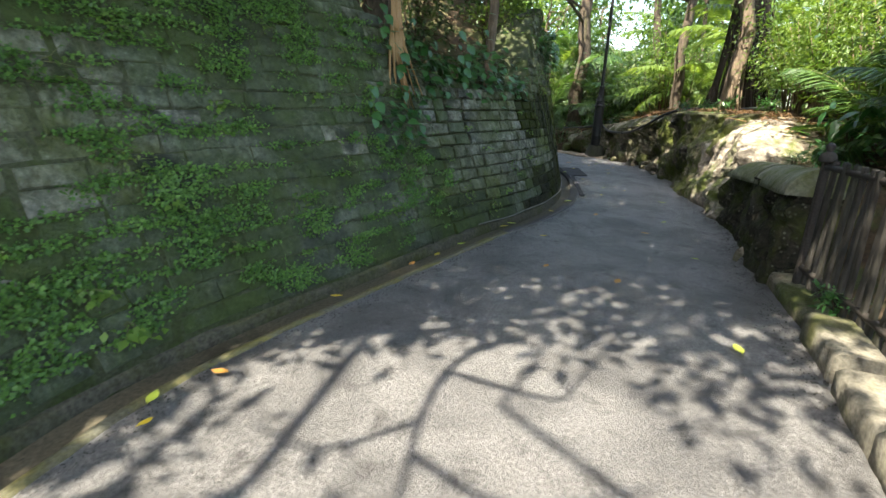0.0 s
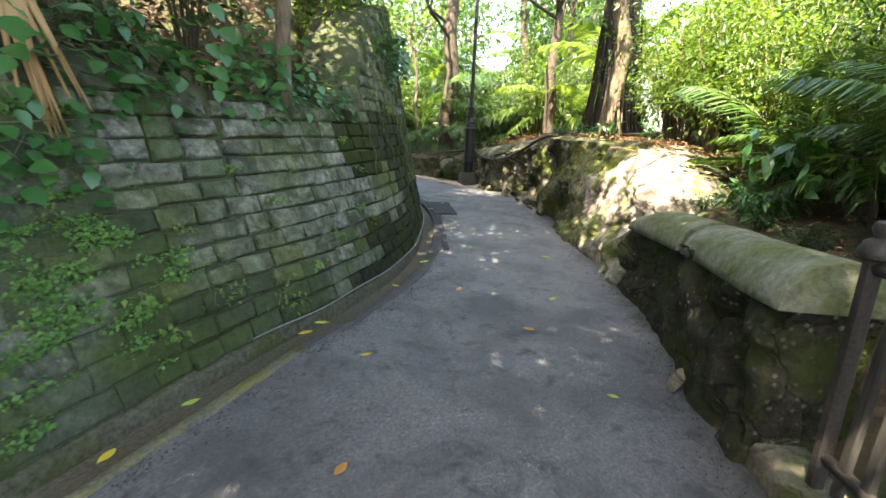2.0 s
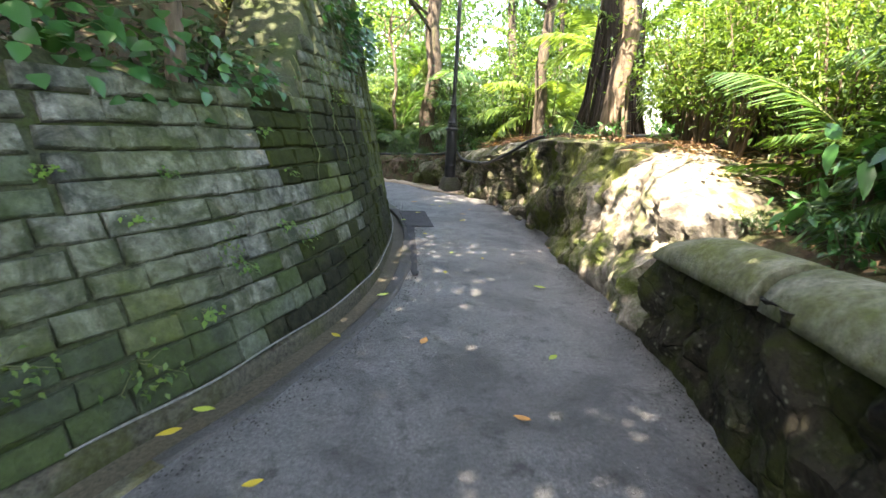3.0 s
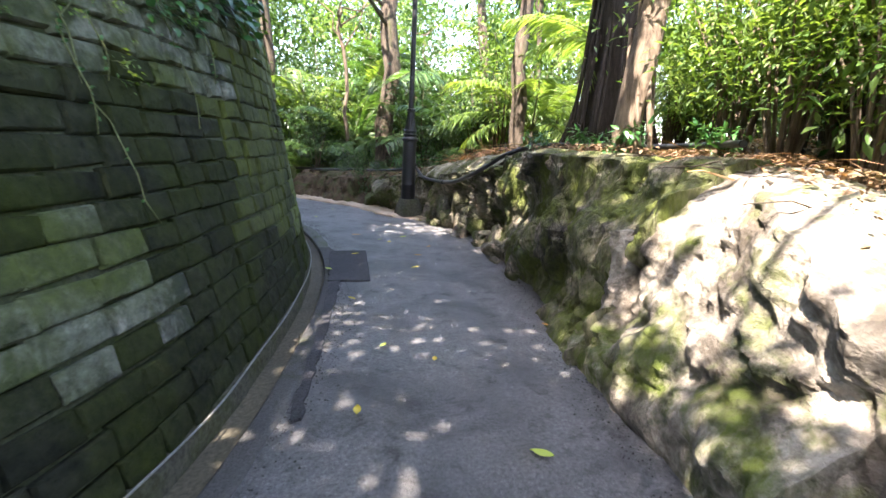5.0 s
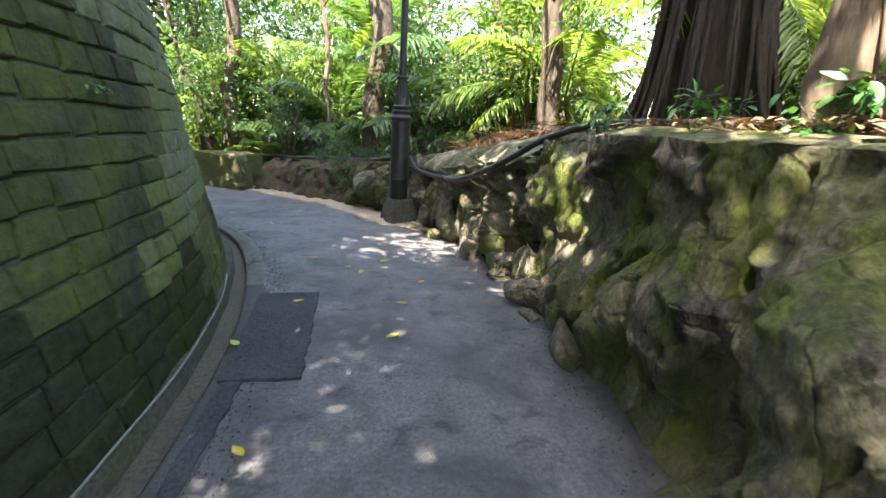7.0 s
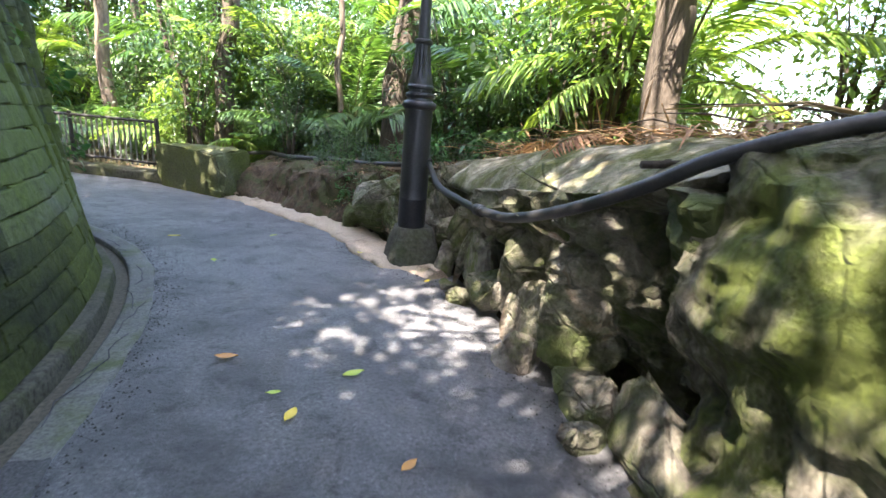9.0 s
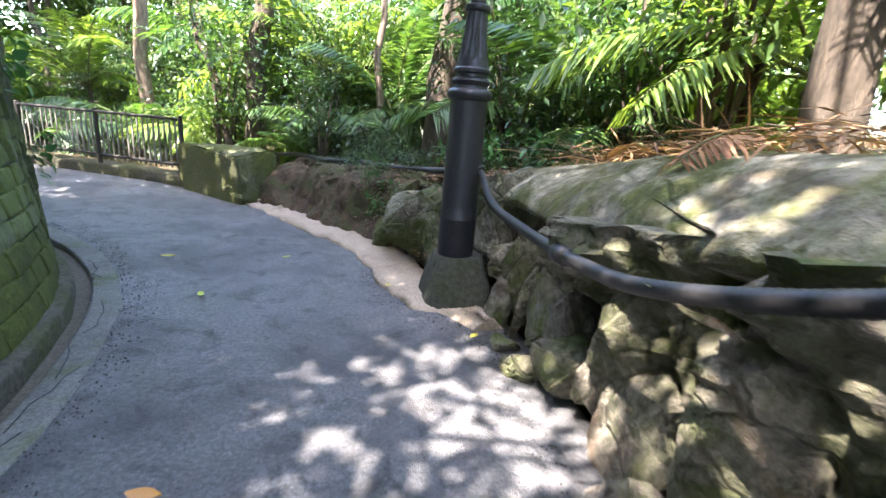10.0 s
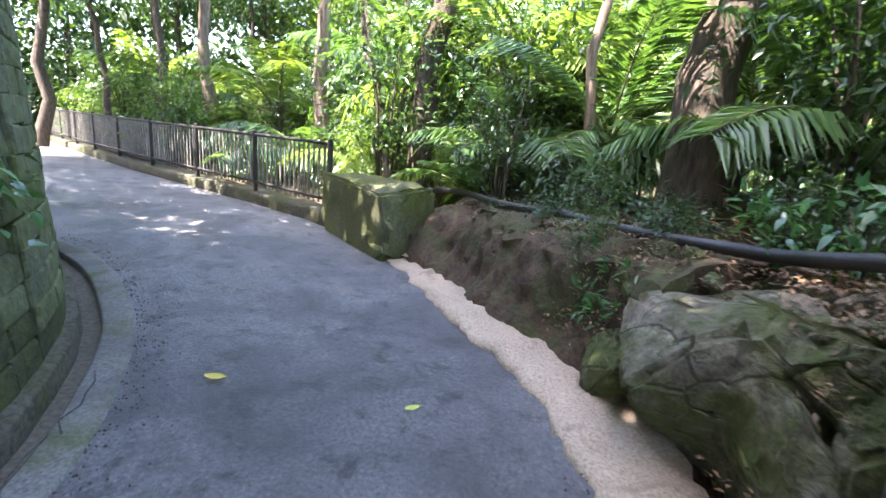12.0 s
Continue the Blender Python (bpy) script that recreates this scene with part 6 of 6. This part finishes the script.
# ---- litter, roots, fallen leaves ----
def litter():
    nrg = np.random.default_rng(15)
    P = []
    x = nrg.uniform(4.2, 12, 16000)
    y = nrg.uniform(3.0, 19.5, 16000)
    pts = np.stack([x, y], 1)
    dr, ir = signed(ROAD_LINE, pts)
    near = dr > 0.9
    pts = pts[near]
    x2 = np.stack([nrg.uniform(-3, 1.2, 2500), nrg.uniform(4.5, 9.5, 2500)], 1)
    dl, il = signed(WALL_LINE, x2)
    x2 = x2[-dl > 1.2]
    x3 = np.stack([nrg.uniform(-9, 2, 3500), nrg.uniform(19.8, 27, 3500)], 1)
    d3, i3 = signed(ROAD_LINE, x3)
    x3 = x3[d3 > 0.3]
    pts = np.concatenate([pts, x2, x3])
    z = ground_height(pts) + 0.05
    rows = []
    for _ in range(5200):
        yb, d = nrg.uniform(15.5, 18.5), nrg.uniform(0.38, 1.2)
        i = edge_at(yb, ROAD_LINE)
        q = ROAD_LINE[0][i] + ROAD_LINE[2][i] * d
        top = float(plateau(yb))
        rows.append((q[0], q[1], float(np.interp(d, [0.36, 0.5, 0.6, 0.8, 1.2], [0.1, top * 0.55, top * 0.92, top + 0.06, top + 0.1]))))
    for _ in range(1500):
        yb, u = nrg.uniform(7.2, 12.3), nrg.uniform(0.0, 0.9)
        i = edge_at(yb, BACK_LINE)
        prof = np.array(outcrop_profile(min(11.9, yb))[16:-1])
        d = prof[0, 0] + 0.12 + u
        q = BACK_LINE[0][i] + BACK_LINE[2][i] * d
        rows.append((q[0], q[1], float(np.interp(d, prof[:, 0], prof[:, 1])) + 0.04 + nrg.uniform(0, 0.03)))
    rows = np.array(rows)
    pts, z = np.concatenate([pts, rows[:, :2]]), np.concatenate([z, rows[:, 2]])
    n = len(pts)
    L = nrg.uniform(0.03, 0.08, n)
    L[n - len(rows):n - 1500] *= 0.55
    D = np.column_stack([nrg.normal(0, 1, n), nrg.normal(0, 1, n), nrg.normal(0, 0.25, n)])
    N = np.column_stack([nrg.normal(0, 0.35, n), nrg.normal(0, 0.35, n), np.ones(n)])
    v, f = leaf_arrays(np.column_stack([pts, z]), D, N, L, L * 0.45, 0.25)
    tagged(new("leaf_litter", tri_mesh("leaf_litter", v, f, M_LITTER)), "brown dry leaves covering the forest floor", "leaf litter", kind="stuff")


litter()


def twigs():
    """Dry fronds and twigs lying on the slab and along the plateau's rim."""
    r = random.Random(8)
    for k in range(150):
        y = r.uniform(7.2, 18.4)
        i = edge_at(y, BACK_LINE)
        p, n, t = BACK_LINE[0][i], BACK_LINE[2][i], BACK_LINE[1][i]
        d = r.uniform(0.55, 1.7)
        x0, y0 = p[0] + n[0] * d, p[1] + n[1] * d
        z = max(float(plateau(y)) + 0.02, stand(x0, y0)) + (0.08 if 11.5 < y < 15.6 else 0.05)
        a = r.uniform(0, 6.28)
        ln = r.uniform(0.2, 0.8)
        e = Vector((math.cos(a) * ln, math.sin(a) * ln, r.uniform(-0.03, 0.06)))
        m = Vector((e.x * 0.5 + r.gauss(0, 0.05), e.y * 0.5 + r.gauss(0, 0.05), 0.05))
        thing = new("twig", tube_mesh("twig", [(0, 0, 0), m, e], [0.006, 0.005, 0.002], M_STRAW if k % 2 else M_BARK, 5))
        thing.location = (x0, y0, z)
        tagged(thing, "dry reddish-brown twig lying on the ground", "twig", "fallen twigs")


twigs()


def surface_roots():
    r = random.Random(31)
    for bx, by, count in ((5.9, 9.95, 9), (7.0, 11.9, 9), (6.2, 8.9, 5)):
        for k in range(count):
            a = r.uniform(0, 6.28)
            pts = []
            x, y = bx + 0.2 * math.cos(a), by + 0.2 * math.sin(a)
            for _ in range(7):
                pts.append((x, y, max(stand(x, y), float(plateau(y)) - 0.08) + 0.05 + r.uniform(-0.02, 0.03)))
                a += r.uniform(-0.5, 0.5)
                x = max(x + 0.18 * math.cos(a), 5.55)
                y += 0.18 * math.sin(a)
            path = spline(pts, 4)
            ob = new("tree_root", tube_mesh("tree_root", path, np.linspace(0.02, 0.005, len(path)), M_PALEBARK if k % 2 else M_BARK, 6, 0.2, k))
            tagged(ob, "bare winding root creeping over the soil", "root", "roots over the soil")


surface_roots()


def fallen_leaf(x, y, ang, size, material, label):
    me = bpy.data.meshes.get("fallen_" + material.name)
    if not me:
        verts, faces = [], []
        for k in range(7):
            u = k / 6
            w = 0.24 * math.sin(math.pi * min(1, u * 1.02 + 0.02)) ** 0.8
            for s in (-1, 0, 1):
                verts.append((u - 0.5, s * w, 0.06 * abs(s) + 0.09 * (u - 0.5) ** 2))
        for k in range(6):
            for s in (0, 1):
                a = 3 * k + s
                faces.append((a, a + 1, a + 4, a + 3))
        me = mesh_of("fallen_" + material.name, verts, faces, material, True)
    ob = new("fallen_leaf", me)
    ob.matrix_world = pose(x, y, float(road_z(y)) + 0.032, 0, 0, ang) @ Matrix.Diagonal((size, size, size, 1))
    tagged(ob, label, "leaf", "fallen leaves on the road")


frng = random.Random(12)
for x, y, k in ((-1.27, 2.35, 1), (-1.42, 1.9, 0), (-0.85, 3.47, 0), (-1.5, 2.1, 2), (-0.06, 4.6, 0), (0.78, 5.83, 0), (1.0, 4.3, 1), (1.55, 3.9, 1), (2.05, 7.6, 2), (3.9, 11.1, 0), (3.02, 10.1, 0), (4.5, 9.1, 1), (4.2, 12.95, 2), (3.8, 12.8, 2), (3.5, 13.2, 1),
                (4.4, 12.2, 1), (4.9, 14.5, 0), (3.1, 9.0, 2), (3.4, 8.7, 0), (2.2, 6.6, 1), (2.5, 5.6, 1), (3.0, 6.2, 2), (2.6, 4.6, 2), (1.9, 2.7, 2), (0.9, 6.0, 2), (1.6, 6.8, 0), (3.9, 12.6, 0), (3.4, 16.1, 2), (4.35, 15.4, 0), (3.0, 15.1, 2), (2.4, 16.0, 0), (4.1, 11.7, 1),
                (2.8, 8.2, 0), (3.6, 7.6, 2), (0.2, 5.0, 2), (-0.3, 4.3, 1), (1.2, 5.4, 0), (2.9, 11.2, 2), (3.3, 11.9, 0), (2.0, 14.7, 2), (1.9, 15.2, 0)):
    fallen_leaf(x, y, frng.uniform(0, 360), frng.uniform(0.07, 0.13), (M_YELLOW, M_ORANGE, M_LIME)[k], ("yellow", "orange-brown", "yellow-green")[k] + " fallen leaf lying on the ground")

BANK_PLANTS = "small plants on the bank"
for x, y, s, k, z in ((4.3, 16.95, 0.26, 4, 0.25), (4.38, 17.05, 0.26, 4, 0.42), (5.2, 16.5, 0.35, 4, 0.85), (5.35, 16.9, 0.5, 2, 0.8), (4.6, 17.3, 0.45, 2, 0.72), (3.9, 17.95, 0.4, 2, 0.66), (5.5, 9.7, 0.35, 4, 1.42), (5.75, 10.6, 0.3, 4, 1.42), (5.0, 6.3, 0.35, 4, 0.85),
                      (2.75, 3.0, 0.2, 4, 0.14), (4.7, 16.95, 0.3, 2, 0.5), (4.2, 17.3, 0.35, 0, 0.5), (5.0, 16.75, 0.32, 4, 0.85), (5.3, 17.3, 0.45, 0, 0.75), (4.75, 17.8, 0.45, 2, 0.68), (4.2, 18.2, 0.5, 0, 0.62), (3.5, 18.4, 0.4, 2, 0.55), (5.7, 16.3, 0.45, 2, 0.85), (5.75, 15.9, 0.35, 4, 0.95), (6.0, 9.0, 0.3, 4, 1.45), (5.5, 11.3, 0.25, 4, 1.42), (4.8, 6.5, 0.3, 2, 0.8), (4.55, 5.6, 0.3, 4, 0.8), (4.3, 5.0, 0.3, 2, 0.78)):
    ob = shrub(k, x, y, s, z)
    ob["group"] = BANK_PLANTS
    ob["label"] = "small leafy green plant rooted in the bank"


DRY = [frond_mesh("frond_blade", 71 + k, ln, n, lf, M_DRYSTRAW, 0.36, -0.2) for k, (ln, n, lf) in enumerate(((0.9, 22, 0.2), (0.7, 18, 0.18)))]
for k, (x, y, z, a) in enumerate(((5.95, 14.7, 1.3, 70), (6.1, 13.9, 1.4, 200), (6.15, 12.6, 1.5, 260), (5.65, 15.7, 1.08, 300), (6.2, 10.6, 1.55, 190), (5.5, 17.4, 0.8, 90))):
    fr = empty("dead_frond", (x, y, z), "dry reddish palm frond lying on the ground", "dead frond", "fallen dry fronds")
    fr.rotation_euler = (radians(8 * math.sin(k * 2.0)), radians(12), radians(a))
    blades, rib = DRY[k % 2]
    part_of("rib", rib, fr)
    part_of("frond_blade", blades, fr)


def straw_heap():
    """Thin reddish strands heaped on the slab behind the lamp post."""
    r = random.Random(44)
    nrg = np.random.default_rng(44)
    P, D, N, L = [], [], [], []
    for k in range(560):
        y = r.uniform(12.2, 15.9) if k < 420 else r.uniform(8.0, 12.2)
        i = edge_at(y, BACK_LINE)
        p, n = BACK_LINE[0][i], BACK_LINE[2][i]
        d = r.uniform(0.5, 1.05) + (0.3 if y < 12 else 0)
        P.append((p[0] + n[0] * d, p[1] + n[1] * d, float(np.interp(y, [8, 9.5, 12.2, 12.8, 13.8, 14.7, 16], [1.44, 1.46, 1.46, 1.43, 1.35, 1.24, 1.08])) + r.uniform(0, 0.06)))
        D.append((r.gauss(0, 1), r.gauss(0, 1), r.gauss(0, 0.15)))
        N.append((r.gauss(0, 0.2), r.gauss(0, 0.2), 1))
        L.append(r.uniform(0.15, 0.5))
    L = np.array(L)
    v, f = leaf_arrays(P, D, N, L, np.full(len(L), 0.014), 0.1)
    tagged(new("straw_heap", tri_mesh("straw_heap", v, f, M_DRYSTRAW)), "heap of thin reddish dry palm strands", "dry leaves", kind="stuff")


straw_heap()
ob = new("pale_stone", ROCKS[0])
ob.matrix_world = pose(3.05, 4.62, 0.07, 10, 5, 30) @ Matrix.Diagonal((0.09, 0.09, 0.2, 1))
tagged(ob, "small pale stone at the foot of the low wall", "stone")
for k in range(34):
    y = frng.uniform(15.6, 18.3)
    i = edge_at(y, ROAD_LINE)
    p, n = ROAD_LINE[0][i], ROAD_LINE[2][i]
    d = frng.uniform(0.42, 1.0)
    ob = new("stone", ROCKS[frng.randrange(6)])
    s = frng.uniform(0.06, 0.2)
    top = float(plateau(y))
    z = float(np.interp(d, [0.36, 0.5, 0.6, 0.8], [0.06, top * 0.5, top * 0.88, top + 0.02]))
    ob.matrix_world = pose(p[0] + n[0] * d, p[1] + n[1] * d, z, frng.uniform(0, 90), 0, frng.uniform(0, 360)) @ Matrix.Diagonal((s, s * 0.8, s * 0.7, 1))
    tagged(ob, "small brown stone embedded in the earth bank", "stone", "stones in the bank")


def road_crumbs():
    """Loose dark chips of asphalt along the gutter and at the foot of the rocks."""
    nrg = np.random.default_rng(61)
    verts, faces = [], []
    for k in range(5200):
        if k % 3:
            i = int(nrg.integers(60, 330))
            p, n = WALL_LINE[0][i], WALL_LINE[2][i]
            d = GUTTER + 0.02 + abs(nrg.normal(0, 0.10))
        else:
            i = edge_at(nrg.uniform(2, 16), ROAD_LINE)
            p, n = ROAD_LINE[0][i], -ROAD_LINE[2][i]
            d = abs(nrg.normal(0, 0.12))
        slip = nrg.uniform(-0.06, 0.06)
        x, y = p[0] + n[0] * d - n[1] * slip, p[1] + n[1] * d + n[0] * slip
        s = nrg.uniform(0.002, 0.009)
        z = float(road_z(y)) + 0.012
        base = len(verts)
        a = nrg.uniform(0, 6.28)
        for m in range(4):
            verts.append((x + s * math.cos(a + m * 1.57), y + s * math.sin(a + m * 1.57) * 0.8, z))
        verts.append((x, y, z + s * 1.2))
        faces += [(base + m, base + (m + 1) % 4, base + 4) for m in range(4)]
    tagged(new("road_grit", mesh_of("road_grit", verts, faces, M_TAR)), "loose dark grit along the road's edges", "grit", kind="stuff")


road_crumbs()


# ---- wall blocks ----
def block_data(seed):
    r = random.Random(seed)
    w, h = 0.275 * r.uniform(0.72, 1.2), 0.130
    j = lambda: r.uniform(-0.012, 0.012)
    outer = [(-w / 2 + j(), 0.0, j()), (w / 2 + j(), 0.0, j()), (w / 2 + j(), 0.0, h + j()), (-w / 2 + j(), 0.0, h + j())]
    out = 0.008 + r.uniform(0, 0.01)
    inner = [(x * 0.94, out + r.uniform(-0.004, 0.004), h / 2 + (z - h / 2) * 0.86) for x, y, z in outer]
    mid = (j(), out + r.uniform(0.002, 0.012), h / 2 + j())
    back = [(x, -0.08, z) for x, y, z in outer]
    verts = back + outer + inner + [mid]
    faces = []
    for a in range(4):
        b = (a + 1) % 4
        faces += [(a, b, 4 + b, 4 + a), (4 + a, 4 + b, 8 + b, 8 + a), (8 + a, 8 + b, 12)]
    return verts, faces, w


BLOCKS = [block_data(k + 50) for k in range(14)]
BLOCK_MESHES = [mesh_of("wall_block", v, f, M_BLOCK) for v, f, w in BLOCKS]
MOSSY_MESHES = [mesh_of("wall_block", v, f, M_MOSSWALL) for v, f, w in BLOCKS]
OLD_MESHES = [mesh_of("wall_block", v, f, M_OLDWALL) for v, f, w in BLOCKS]
DAMP_MESHES = [mesh_of("wall_block", v, f, M_DAMPWALL) for v, f, w in BLOCKS]
WALL_COATS = (M_BLOCK, M_MOSSWALL, M_LIGHTMOSS, M_OLDWALL, M_DAMPWALL)


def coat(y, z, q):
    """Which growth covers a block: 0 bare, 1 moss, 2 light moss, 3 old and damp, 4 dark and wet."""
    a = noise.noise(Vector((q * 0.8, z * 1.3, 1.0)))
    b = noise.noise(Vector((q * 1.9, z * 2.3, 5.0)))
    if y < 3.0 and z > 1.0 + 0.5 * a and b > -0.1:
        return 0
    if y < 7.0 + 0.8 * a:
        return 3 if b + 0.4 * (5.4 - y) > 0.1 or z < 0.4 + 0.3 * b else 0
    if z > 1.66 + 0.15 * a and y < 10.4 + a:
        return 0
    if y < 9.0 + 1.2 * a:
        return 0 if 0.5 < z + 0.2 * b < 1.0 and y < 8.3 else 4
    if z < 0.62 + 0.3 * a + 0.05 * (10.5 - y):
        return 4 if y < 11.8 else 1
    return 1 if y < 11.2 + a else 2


def lay_blocks():
    pos, tan, nor, s = WALL_LINE
    rest = [([], []) for _ in WALL_COATS]
    count = 0
    for row in range(24):
        z = 0.06 + row * 0.139
        off = 0.14 if row % 2 else 0.0
        q = off
        while q < s[-1] - 0.5:
            k = wrng.randrange(14)
            i = int((q + BLOCKS[k][2] / 2) / 0.1)
            slip = q + BLOCKS[k][2] / 2 - i * 0.1
            y = pos[i, 1]
            q += BLOCKS[k][2] + 0.012
            if z + 0.115 > wall_top(y) or y < -4 or pos[i, 0] < -4.5:
                continue
            p = wall_point(i, z, wrng.uniform(-0.008, 0.008)) + Vector((tan[i, 0], tan[i, 1], 0)) * slip
            b = float(batter(y))
            t = Vector((tan[i, 0], tan[i, 1], 0))
            up = Vector((-nor[i, 0] * b, -nor[i, 1] * b, 1)).normalized()
            n = up.cross(t) * -1
            if n.dot(Vector((*nor[i], 0))) < 0:
                n = -n
            m = Matrix(((t.x, n.x, up.x, p.x), (t.y, n.y, up.y, p.y), (t.z, n.z, up.z, p.z), (0, 0, 0, 1))) @ pose(0, 0, 0, 0, wrng.uniform(-0.8, 0.8), 0)
            if y > 11.5:
                m = m @ Matrix.Diagonal((1.05, 0.7, 1.06, 1))
            if y < 5.2:
                m = m @ Matrix.Diagonal((1.05, 0.7, 1.06, 1))
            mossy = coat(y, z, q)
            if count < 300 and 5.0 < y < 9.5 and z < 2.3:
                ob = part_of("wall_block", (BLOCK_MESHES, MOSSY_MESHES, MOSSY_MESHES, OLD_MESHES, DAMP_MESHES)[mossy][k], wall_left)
                ob.matrix_basis = m
                count += 1
            else:
                v, f, w = BLOCKS[k]
                rest_v, rest_f = rest[mossy]
                base = len(rest_v)
                rest_v += [m @ Vector(c) for c in v]
                rest_f += [tuple(base + e for e in g) for g in f]
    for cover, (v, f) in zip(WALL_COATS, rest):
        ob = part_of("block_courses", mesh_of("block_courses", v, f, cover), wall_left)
        tagged(ob, kind="stuff")


lay_blocks()
